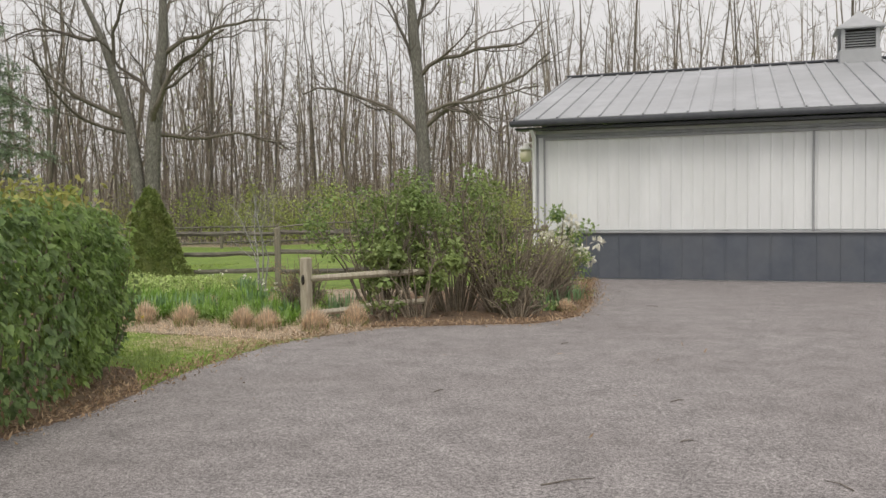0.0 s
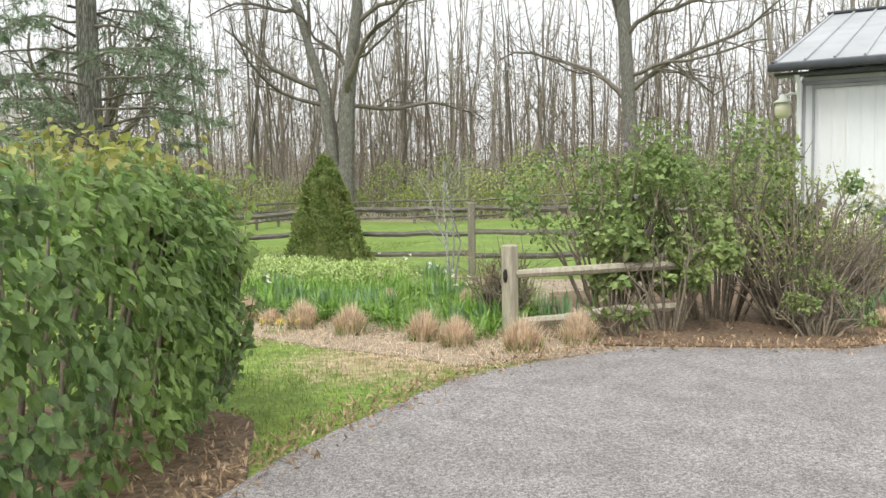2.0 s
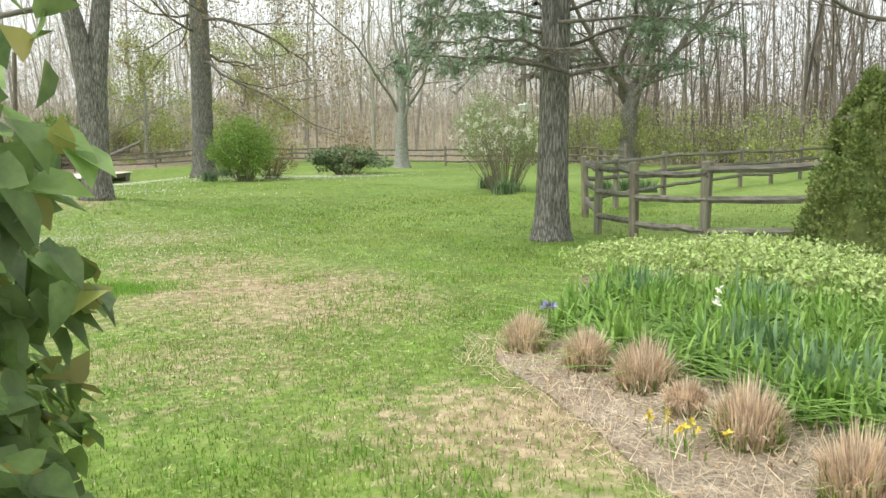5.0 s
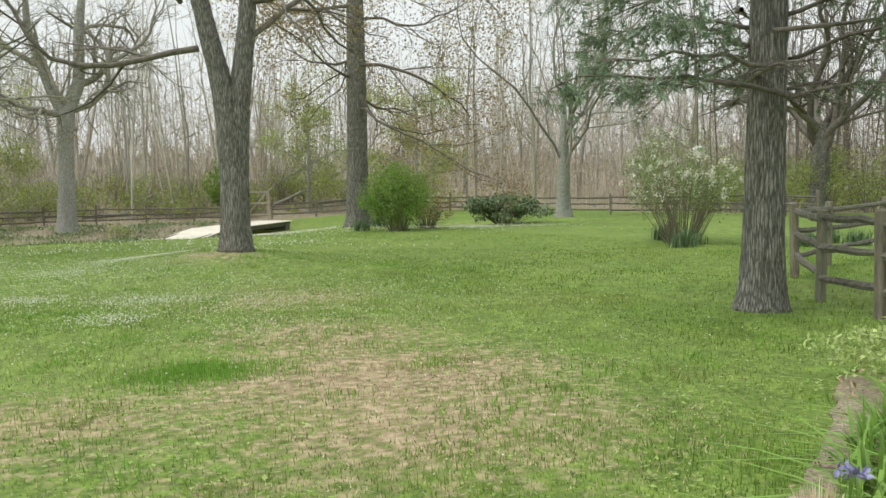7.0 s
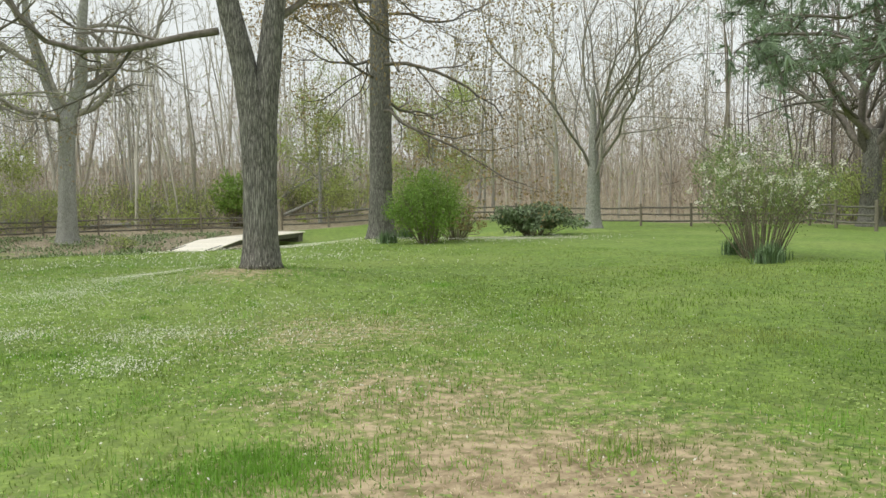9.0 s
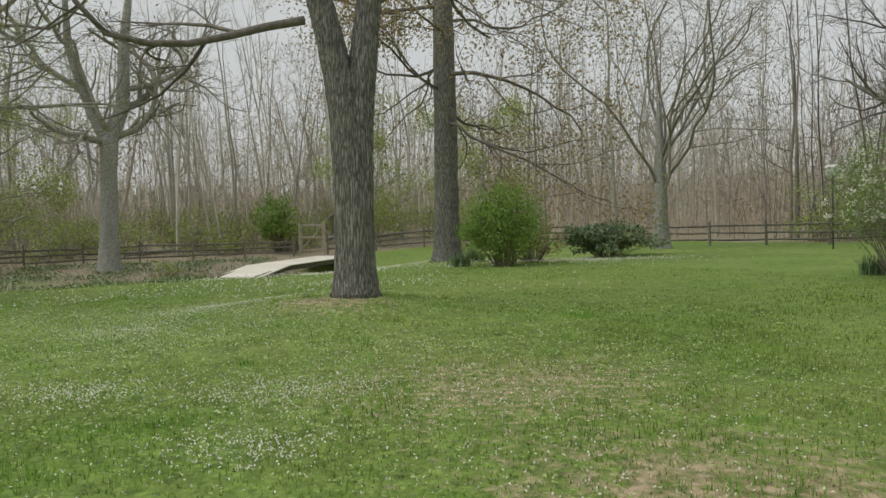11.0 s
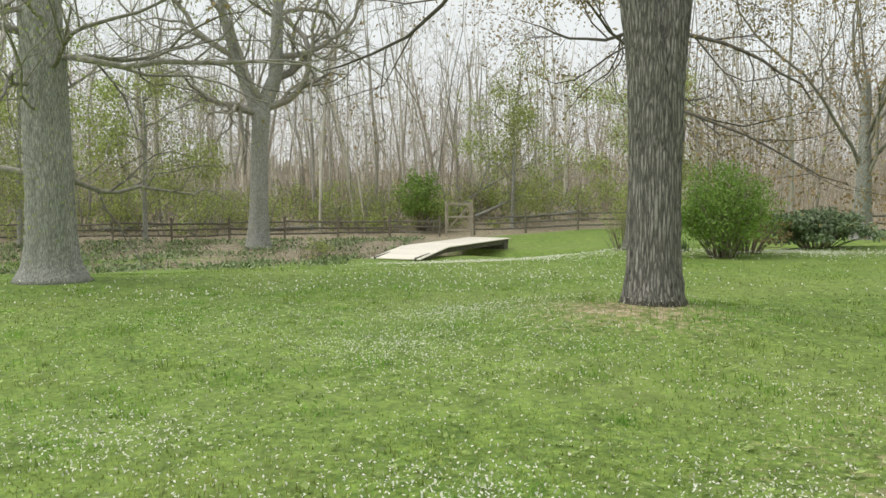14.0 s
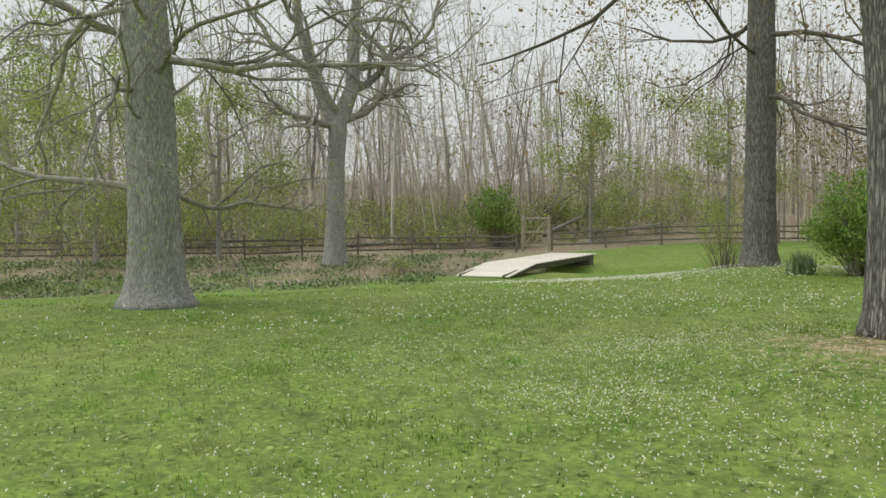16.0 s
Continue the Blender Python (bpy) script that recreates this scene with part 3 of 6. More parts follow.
# louvred cupola astride the ridge
cupola = thing("cupola", (0, 0, 0), "louvred roof cupola with grey metal hip roof on the barn ridge", "cupola")
cupola.matrix_basis = BARN @ Matrix.Translation((7.35, BD / 2, RIDGE - 0.1)) @ Matrix.Diagonal((0.86, 0.86, 0.78, 1))
c = Build()
c.box((0, 0, 0.2), (1.16, 1.16, 0.5), mat=0, bevel=0.02)
# solid dark box: the shade behind the louvres is put in by colour
c.box((0, 0, 0.75), (0.86, 0.86, 0.7), mat=1)
for sx in (-1, 1):
    for sy in (-1, 1):
        c.box((sx * 0.48, sy * 0.48, 0.78), (0.12, 0.12, 0.74), mat=0, bevel=0.01)
c.make("body", [ROOF, HOLLOW_SHADE], cupola, smooth=False)
lv = Build()
for k in range(7):
    for a in range(4):
        turn = Matrix.Rotation(a * math.pi / 2, 4, "Z")
        at = turn @ Vector((0, -0.46, 0.5 + k * 0.088))
        lv.box(at, (0.86, 0.1, 0.018), turn @ Matrix.Rotation(radians(35), 4, "X"))
lv.make("louvre", TRIM, cupola, smooth=False)
hip = Build()
h = 0.68
hip.add([(-h, -h, 1.14), (h, -h, 1.14), (h, h, 1.14), (-h, h, 1.14), (-h, -h, 1.19), (h, -h, 1.19), (h, h, 1.19), (-h, h, 1.19), (-0.3, -0.3, 1.5), (0.3, -0.3, 1.5), (0.3, 0.3, 1.5), (-0.3, 0.3, 1.5)],
        [[3, 2, 1, 0], [0, 1, 5, 4], [1, 2, 6, 5], [2, 3, 7, 6], [3, 0, 4, 7], [4, 5, 9, 8], [5, 6, 10, 9], [6, 7, 11, 10], [7, 4, 8, 11]])
hip.add([(-0.3, -0.3, 1.5), (0.3, -0.3, 1.5), (0.3, 0.3, 1.5), (-0.3, 0.3, 1.5), (0, 0, 1.86)], [[0, 1, 4], [1, 2, 4], [2, 3, 4], [3, 0, 4]])
hip.make("roof", ROOF, cupola, smooth=False)
# gooseneck lamp on the gable end
lamp = thing("wall_lamp", (0, 0, 0), "white gooseneck wall lamp with cream glass jar", "wall lamp")
lamp.matrix_basis = BARN @ Matrix.Translation((0.02, 1.2, 2.98))
g = Build()
g.tube([(0, 0, 0.05), (-0.2, 0, 0.16), (-0.4, 0, 0.18), (-0.52, 0, 0.12)], 0.022, 8)
g.box((-0.01, 0, 0.05), (0.03, 0.14, 0.2), bevel=0.008)
g.tube([(-0.52, 0, 0.17), (-0.52, 0, 0.08), (-0.52, 0, 0.03), (-0.52, 0, 0.01)], [0.05, 0.09, 0.17, 0.175], 16)
g.make("arm", LAMP_METAL, lamp)
g = Build()
g.tube([(-0.52, 0, 0.01), (-0.52, 0, -0.1), (-0.52, 0, -0.22), (-0.52, 0, -0.27)], [0.12, 0.15, 0.14, 0.09], 16)
g.make("shade", LAMP_GLOBE, lamp)


# ---- trees ----
def limb(build, rng, start, way, length, radius, level, tips, kids, wander=0.22, lift=0.05, mat=0, sides=None, thin=0.5):
    """One branch as a bent tapering tube, with smaller ones off it; kids: (count, length ratio, from where) by level."""
    n = 9 if level < 2 else 5 if level < 3 else 2
    if level > 3:
        p, d = np.array(start, float), np.array(way, float)
        s = np.cross(d, rng.normal(0, 1, 3))
        s *= radius * 1.2 / (np.linalg.norm(s) + 1e-9)
        build.add([p - s, p + s, p + d * length], [[0, 1, 2]], mat)
        tips.append((p + d * length, d))
        tips.append((p + d * length * 0.5, d))
        return
    p, d = np.array(start, float), np.array(way, float)
    pts, dirs = [p.copy()], [d.copy()]
    for k in range(n):
        d = d + rng.normal(0, wander, 3) * (0.75 + 0.2 * level) + np.array([0, 0, lift])
        d /= np.linalg.norm(d)
        p = p + d * length / n
        pts.append(p.copy())
        dirs.append(d.copy())
    end = 0.3
    radii = radius * np.linspace(1, end, n + 1)
    build.tube(pts, radii, sides or (10, 7, 5, 3, 3, 3)[min(level, 5)], mat, cap=False)
    if level >= len(kids):
        tips.append((pts[-1], dirs[-1]))
        tips.append((pts[-2], dirs[-2]))
        return
    count, ratio, begin = kids[level]
    for k in range(count):
        u = begin + (1 - begin) * (k + rng.uniform(0.2, 0.9)) / count
        i = min(int(u * n), n - 1)
        q = pts[i] + (pts[i + 1] - pts[i]) * (u * n - i)
        off = rng.normal(0, 1, 3)
        off -= dirs[i] * (off @ dirs[i])
        off /= np.linalg.norm(off) + 1e-9
        spread = rng.uniform(0.55, 1.1)
        limb(build, rng, q, (dirs[i] + off * spread) / np.linalg.norm(dirs[i] + off * spread), length * ratio * rng.uniform(0.7, 1.25) * (1.15 - 0.5 * u),
             radius * (1 + (end - 1) * u) * rng.uniform(0.45, 0.65), level + 1, tips, kids, wander, lift, mat, None, thin)


def trunk_tube(build, pts, radii, seed, sides=36, rows=60, flare=0.0, rough=0.045):
    """A ridged trunk with a flared root collar, through a few guide points."""
    pts, radii = np.array(pts, float), np.array(radii, float)
    u, k = np.linspace(0, 1, rows), np.linspace(0, 1, len(pts))
    path = np.stack([np.interp(u, k, pts[:, i]) for i in range(3)], 1)
    for _ in range(4):
        path[1:-1] = (path[:-2] + 2 * path[1:-1] + path[2:]) / 4
    r = np.interp(u, k, radii)
    h = path[:, 2] - path[0, 2]
    r = r * (1 + flare * np.exp(-h / 0.28))
    build.tube(path, r, sides, 0, True, rough, seed)


def leafage(tips, per, size, shape, mats, name, parent, rng, jitter=0.3, droop=0.3):
    f = Build()
    p = np.array([t[0] for t in tips])
    d = np.array([t[1] for t in tips])
    p, d = np.repeat(p, per, 0), np.repeat(d, per, 0)
    f.leaves(p + rng.normal(0, jitter, p.shape), d, size * rng.uniform(0.6, 1.3, len(p)), shape, rng, droop, 0.9)
    return f.make(name, mats, parent, smooth=False)


def broad_tree(name, loc, guides, label, limbs, kids, bark, twig, seed, flare=0.5, leaf=None, rough=0.045, wander=0.22, lift=0.05):
    """guides: trunks, each (points, radii); limbs: (start, way, length, radius)."""
    rng = np.random.default_rng(seed)
    t = thing(name, (loc[0], loc[1], gz(*loc[:2]) - 0.03), label, "tree")
    tr = Build()
    for i, (pts, radii) in enumerate(guides):
        trunk_tube(tr, pts, radii, seed + i, flare=flare if i == 0 else 0, rough=rough)
    tr.make("trunk", bark, t)
    br, tips = Build(), []
    for start, way, length, radius in limbs:
        way = np.array(way, float)
        limb(br, rng, start, way / np.linalg.norm(way), length, radius, 1, tips, kids, wander, lift)
    br.make("branches", twig, t)
    if leaf:
        per, size, shape, mat, jit = leaf
        leafage(tips, per, size, shape, mat, "foliage", t, rng, jit)
    return t


def fan(rng, count, z0, z1, length, radius, up=0.35, x=0.0, y=0.0, lean=(0, 0), droop=0.0):
    out = []
    for k in range(count):
        a = k * 2.4 + rng.uniform(-0.4, 0.4)
        z = z0 + (z1 - z0) * k / max(1, count - 1)
        out.append(((x + lean[0] * z, y + lean[1] * z, z), (math.cos(a), math.sin(a), up + rng.uniform(-0.25, 0.3) - droop), length * rng.uniform(0.75, 1.2), radius * rng.uniform(0.7, 1.2)))
    return out


R = np.random.default_rng(11)
KIDS = (None, (8, 0.5, 0.12), (6, 0.5, 0.12), (5, 0.6, 0.1))
KIDS_L = (None, (7, 0.52, 0.12), (6, 0.5, 0.12), (5, 0.6, 0.1))
# two-stemmed tree on its mound in the middle of the lawn
broad_tree("lawn_tree", (-23.4, 14.55), [([(0, 0, 0), (0, 0, 1.5), (-0.02, -0.06, 2.8), (-0.06, -0.24, 3.8), (-0.15, -0.55, 5.2), (-0.4, -1.2, 8.5)], (0.31, 0.29, 0.27, 0.215, 0.18, 0.12)),
                                         ([(0, 0.04, 1.2), (0.02, 0.08, 2.8), (0.04, 0.2, 3.8), (0.05, 0.38, 5.2), (0.0, 0.5, 10)], (0.25, 0.25, 0.22, 0.18, 0.08))],
           "tall two-stemmed maple with furrowed brown bark on a grassy mound",
           [((-0.4, -0.6, 4.4), (-0.4, -1, 0.25), 5.5, 0.075), ((-0.6, -0.9, 5.4), (0.6, -0.8, 0.5), 5, 0.06), ((0.05, 0.35, 4.6), (0.5, 1, 0.35), 5.5, 0.07), ((0.08, 0.4, 5.4), (0.9, 0.5, 0.2), 5, 0.08), ((0.05, 0.4, 6), (-0.8, 0.7, 0.3), 5, 0.08),
            ((-0.8, -1.3, 7), (-0.3, -0.9, 0.5), 4.5, 0.08), ((0.1, 0.4, 7.5), (0.2, 1, 0.3), 5, 0.08), ((0.1, 0.4, 7), (1, -0.2, 0.1), 5, 0.07)], KIDS, BARK, TWIG, 21, 0.3, (2, 0.06, OVAL, BUD, 0.14))
# grey-barked tree nearest the ivy bank
broad_tree("lawn_tree", (-31.1, 7.15), [([(0, 0, 0), (0, 0, 1.5), (-0.05, -0.05, 3.5), (-0.15, -0.15, 6), (-0.2, -0.2, 11)], (0.45, 0.41, 0.39, 0.34, 0.18))],
           "stout grey-barked oak with flared roots and long low limbs",
           [((0, 0, 1.9), (-0.5, 1.0, 0.3), 3.4, 0.06), ((0.0, 0, 1.8), (0.0, -1, 0.5), 4.0, 0.07), ((-0.05, 0.1, 4.0), (0.4, 1, 0.0), 6, 0.065), ((-0.05, 0, 3.7), (0.6, 0.9, -0.1), 5, 0.05), ((-0.05, -0.1, 4.3), (0.2, -1, 0.1), 6, 0.075), ((-0.1, 0, 4.8), (0.8, -0.7, -0.05), 5, 0.055),
            ((-0.1, 0, 5.0), (-0.3, 1, 0.15), 6, 0.07), ((-0.1, 0, 5.6), (0.7, 0.5, 0.05), 6, 0.06)] + fan(R, 9, 2.9, 5.6, 4.6, 0.042, 0.05), KIDS, PALE_BARK, GREY_TWIG, 22, 0.55, (1, 0.05, OVAL, HAZE_LEAF, 0.15), 0.03, 0.26, 0.0)
# slim tall tree by the round bush
broad_tree("lawn_tree", (-38.1, 23.45), [([(0, 0, 0), (0.03, 0, 2), (0.0, 0.05, 5), (-0.1, 0.1, 9), (-0.1, 0.1, 15)], (0.48, 0.42, 0.4, 0.34, 0.15))],
           "tall straight-trunked tree with brown bark and drooping budding boughs",
           fan(R, 13, 4.9, 12, 6.0, 0.08, 0.0), KIDS_L, BARK, TWIG, 23, 0.35, (3, 0.12, OVAL, BUD, 0.35))
# crooked tree beyond the ditch
broad_tree("bank_tree", (-56.1, 13.7), [([(0, 0, 0), (0.05, 0.05, 2.4), (0.1, 0.1, 4.6), (0.2, 0.2, 6.6)], (0.54, 0.42, 0.39, 0.42)),
                                         ([(0.15, 0.15, 6.3), (0.3, 0.9, 8.2), (0.2, 1.0, 11), (0.3, 1.5, 15)], (0.4, 0.32, 0.26, 0.12)), ([(0.15, 0.15, 6.3), (0, -0.6, 8), (-0.2, -1.5, 11), (-0.2, -1.6, 15)], (0.36, 0.27, 0.2, 0.1))],
           "crooked bare tree with grey bark and spreading crown beside the ditch",
           [((0.2, 0.3, 6.6), (0, 1, 0.75), 5.5, 0.2), ((0.2, 0, 6.4), (0.1, -1, 0.4), 5, 0.2), ((0.3, 0.8, 8), (0, 1, 0.55), 7.5, 0.2), ((0.2, 0.9, 9), (0.3, 1, 0.35), 7, 0.16), ((-0.1, -1, 9), (0, -1, 0.3), 6.5, 0.16), ((-0.2, -1.4, 11), (0.2, -0.8, 0.6), 6, 0.12), ((0.2, 1, 11), (0.3, 0.8, 0.5), 6, 0.12), ((0.2, 0.3, 6.8), (0.8, -0.5, 0.5), 5, 0.14)],
           (None, (9, 0.55, 0.1), (7, 0.5, 0.1), (6, 0.6, 0.1)), PALE_BARK, GREY_TWIG, 24, 0.3, wander=0.26, lift=0.01)
# budding tree at the corner of the far fence
broad_tree("corner_tree", (-44.5, 38.6), [([(0, 0, 0), (0, 0, 1.5), (0.05, 0, 3), (0, 0, 7.5)], (0.42, 0.36, 0.3, 0.1))],
           "many-limbed vase-shaped tree with fresh buds at the fence corner",
           [((0, 0, 2.4 + 0.25 * k), (math.cos(k * 2.3), math.sin(k * 2.3), 2.2 + 0.7 * (k % 3)), 12.5 - 0.3 * k, 0.085) for k in range(10)], KIDS_L, PALE_BARK, GREY_TWIG, 25, 0.4, (2, 0.1, OVAL, BUD, 0.3))
# bare trees in and behind the paddock
broad_tree("paddock_tree", (-19.2, 48.8), [([(0, 0, 0), (0.1, 0, 3), (0.3, 0, 7), (1.0, 0, 12), (1.0, 0, 17)], (0.5, 0.42, 0.4, 0.28, 0.12)), ([(-0.1, 0, 0.3), (-0.6, 0, 3), (-1.1, 0, 7), (-2.6, 0, 12), (-4.0, 0, 15)], (0.4, 0.34, 0.3, 0.2, 0.1))],
           "bare forked tree with two leaning stems behind the paddock fence",
           [((0.3, 0, 7), (1, -0.3, 0.9), 8, 0.2), ((1, 0, 11), (1, 0.2, 0.6), 7, 0.14), ((0.5, 0, 8.5), (-1, 0.2, 0.8), 6, 0.14), ((-1.2, 0, 7.4), (-1, -0.2, 0.3), 7, 0.16), ((-2.6, 0, 12), (-1, 0, 0.2), 7, 0.12), ((0.3, 0, 6.5), (0.9, 0.2, 0.1), 9, 0.14), ((-1, 0, 6.5), (-1, 0.1, -0.05), 8, 0.12), ((1, 0, 13), (0.6, 0, 1), 7, 0.12), ((-2, 0, 10), (0.3, 0, 1), 7, 0.12)],
           KIDS_L, BARK, TWIG, 26, 0.3)
broad_tree("paddock_tree", (-3.6, 52.0), [([(0, 0, 0), (0, 0, 4), (-0.2, 0, 8), (-0.6, 0, 13), (-1, 0, 19)], (0.45, 0.4, 0.36, 0.28, 0.1))],
           "bare spreading tree behind the paddock fence", [((-0.1, 0, 6), (-1, 0, 0.6), 9, 0.16), ((-0.1, 0, 6.6), (1, 0, 0.7), 9, 0.16), ((-0.3, 0, 9), (-0.7, 0, 1), 8, 0.14), ((-0.3, 0, 9.6), (0.9, 0, 0.8), 9, 0.14), ((-0.6, 0, 12), (0.8, 0, 1), 7, 0.12), ((-0.2, 0, 7.5), (1, 0, 0.3), 8, 0.12)],
           KIDS_L, BARK, TWIG, 27, 0.3)
broad_tree("paddock_tree", (-33.5, 46.0), [([(0, 0, 0), (0, 0, 2.5), (0.1, 0, 4.5)], (0.5, 0.42, 0.36))],
           "bare many-limbed tree with rising boughs behind the fence",
           [((0, 0, 2.6 + 0.25 * k), (math.cos(k * 2.2), math.sin(k * 2.2), 1.3), 10 - 0.3 * k, 0.2) for k in range(8)], KIDS_L, BARK, TWIG, 28, 0.4)


TUFT = (((0, 0, 0), (0.06, 0.02, 0), (-0.5, 0.9, 0.1), (-0.04, 0, 0.03), (-0.12, 1.1, 0.15), (0.05, 0, -0.03), (0.3, 1.0, -0.1), (0.6, 0.7, 0.2), (0.0, 0.04, 0.07), (0.1, 0.85, 0.55), (-0.25, 0.8, -0.5), (-0.1, 0.05, 0)),
        ((0, 1, 2), (3, 1, 4), (0, 5, 6), (3, 5, 7), (0, 8, 9), (11, 1, 10)))


def pine(loc, height, seed):
    """Plated trunk, long boughs that sag, dead and bare near the trunk, with tufts of needles on their outer twigs."""
    rng = np.random.default_rng(seed)
    t = thing("pine_tree", (loc[0], loc[1], gz(*loc) - 0.03), "tall pine with plated grey bark, dead lower limbs and soft needles", "tree")
    tr = Build()
    trunk_tube(tr, [(0, 0, 0), (0.02, 0, 1.5), (0.03, 0.03, 4), (0, 0, height)], (0.27, 0.24, 0.22, 0.1), seed, flare=0.4, rough=0.03)
    tr.make("trunk", BARK, t)
    br, at, way = Build(), [], []
    for k in range(60):
        z = 2.6 + (height - 3.1) * (k / 60) ** 1.4
        a = k * 2.4 + rng.uniform(-0.35, 0.35)
        dead = z < 3.0 and k % 2
        L = (1.6 if dead else 3.0) * (1.12 - 0.6 * z / height) * rng.uniform(0.7, 1.15)
        out = np.array([math.cos(a), math.sin(a), 0])
        side = np.array([-out[1], out[0], 0])
        u = np.linspace(0, 1, 8)
        sag = (0.3 + 0.22 * rng.random()) * min(1, 0.35 + 0.25 * (z - 2.6)) if z < 6 else 0.15
        path = np.array([0, 0, z]) + out * (L * u)[:, None] + side * (0.12 * L * np.sin(u * 3 + k))[:, None] + np.array([0, 0, 1.0]) * (L * (0.22 * u - sag * u * u))[:, None]
        path[1:] += rng.normal(0, 0.03, (7, 3))
        br.tube(path, 0.034 * np.linspace(1, 0.22, 8), 5, cap=False)
        for m in range(18):
            v = rng.uniform(0.15, 1.0)
            q = np.array([np.interp(v, u, path[:, c]) for c in range(3)])
            d = out * rng.uniform(0.3, 0.9) + side * rng.choice((-1, 1)) * rng.uniform(0.4, 1.0) + np.array([0, 0, rng.uniform(-0.55, 0.15)])
            d /= np.linalg.norm(d)
            tl = L * rng.uniform(0.14, 0.3) * (1.2 - 0.5 * v)
            e1, e2 = q + d * tl * 0.5 + rng.normal(0, 0.03, 3), q + d * tl + np.array([0, 0, -0.1 * tl])
            br.tube([q, e1, e2], [0.01, 0.007, 0.003], 3, cap=False)
            for w in range(3):
                c = q + (e2 - q) * rng.uniform(0.3, 0.9)
                f = d + rng.normal(0, 0.6, 3)
                br.tube([c, c + f * tl * 0.35], [0.005, 0.002], 3, cap=False)
                if not dead and v > 0.4:
                    at += [c + f * tl * g for g in (0.12, 0.24, 0.35)]
                    way += [f] * 3
            if not dead and v > 0.3:
                at += [e1, e2, (e1 + e2) / 2]
                way += [d] * 3
    br.make("branches", TWIG, t)
    at, way = np.array(at), np.array(way)
    nb = Build()
    nb.leaves(at + rng.normal(0, 0.03, at.shape), way, rng.uniform(0.11, 0.19, len(at)), TUFT, rng, 0.1, 0.35)
    nb.make("needles", NEEDLE, t, smooth=False)


pine((-12.35, 18.3), 12.0, 31)


# ---- woodland all round, bare in early spring ----
def woods(name, spots, seed, label, bark, fine=True, tall=(13, 22)):
    """Slender crooked trees, half of them forked, with rising boughs and fine twigs."""
    rng = np.random.default_rng(seed)
    wb = Build()
    for x, y in spots:
        z0 = gz(x, y) - 0.1
        H = rng.uniform(*tall)
        r = rng.uniform(0.05, 0.13) * (1.7 if rng.random() < 0.14 else 1)
        hs = np.linspace(0, H, 7)
        stems = []
        lean = rng.normal(0, 0.07, 2)
        bend = rng.normal(0, 0.28, (7, 2)).cumsum(0) * (hs / H)[:, None]
        pts = np.stack([x + lean[0] * hs + bend[:, 0], y + lean[1] * hs + bend[:, 1], z0 + hs], 1)
        stems.append((pts, r))
        if fine and rng.random() < 0.5:
            k = int(rng.integers(0, 4))
            a = rng.uniform(0, 6.283)
            side = np.array([math.cos(a), math.sin(a), 0]) * rng.uniform(0.12, 0.3)
            up = np.arange(7 - k) * (H / 6)
            fork = pts[k] + np.stack([np.zeros(7 - k), np.zeros(7 - k), up * 0.92], 1) + side * (up ** 0.9)[:, None]
            fork[1:] += rng.normal(0, 0.14, (6 - k, 3))
            stems.append((fork, r * (0.85 - 0.1 * k)))
        for path, rr in stems:
            m = len(path)
            if fine:
                wb.tube(path, rr * np.linspace(1, 0.2, m), 4, 0, cap=False)
            else:
                wb.tube(path[::3], rr * np.linspace(1, 0.3, 3), 3, 0, cap=False)
            for _ in range(int(rng.integers(5, 10)) if fine else 4):
                u = rng.uniform(0.2, 0.97)
                q = np.array([np.interp(u * (m - 1), np.arange(m), path[:, c]) for c in range(3)])
                a = rng.uniform(0, 6.283)
                L = (1 - 0.5 * u) * rng.uniform(1.4, 4.4)
                d = np.array([math.cos(a), math.sin(a), rng.uniform(0.2, 1.7)])
                d /= np.linalg.norm(d)
                e1 = q + d * L * 0.5 + rng.normal(0, 0.16, 3)
                e2 = e1 + (d + np.array([0, 0, 0.35]) + rng.normal(0, 0.15, 3)) * L * 0.5
                rb = rr * (1 - 0.7 * u) * 0.42
                wb.tube([q, e1, e2] if fine else [q, e2], [rb, rb * 0.65, 0.012] if fine else [rb, 0.015], 3, 0, cap=False)
                if fine:
                    c = np.concatenate([q + (e1 - q) * rng.uniform(0.3, 1, (4, 1)), e1 + (e2 - e1) * rng.uniform(0, 1, (7, 1))])
                    f = (d * 0.7 + rng.normal(0, 0.5, (11, 3)) + np.array([0, 0, 0.15])) * L * rng.uniform(0.15, 0.45, (11, 1))
                    g = np.cross(f, rng.normal(0, 1, (11, 3)))
                    g *= 0.016 / (np.linalg.norm(g, axis=1, keepdims=True) + 1e-9)
                    wb.add(np.stack([c - g, c + g, c + f], 1).reshape(-1, 3), np.arange(33).reshape(-1, 3))
    return tagged(wb.make(name, bark), label, "woodland", kind="stuff")


def wooded(x, y):
    """1 in the woods north of the paddock, 2 in those west of the ditch, 0 outside."""
    if y > 50 and y > 55 + 0.12 * x and x > -52:
        return 1
    return 2 if (x < -66 and y < 62) or (x < -52 and y > 42) else 0


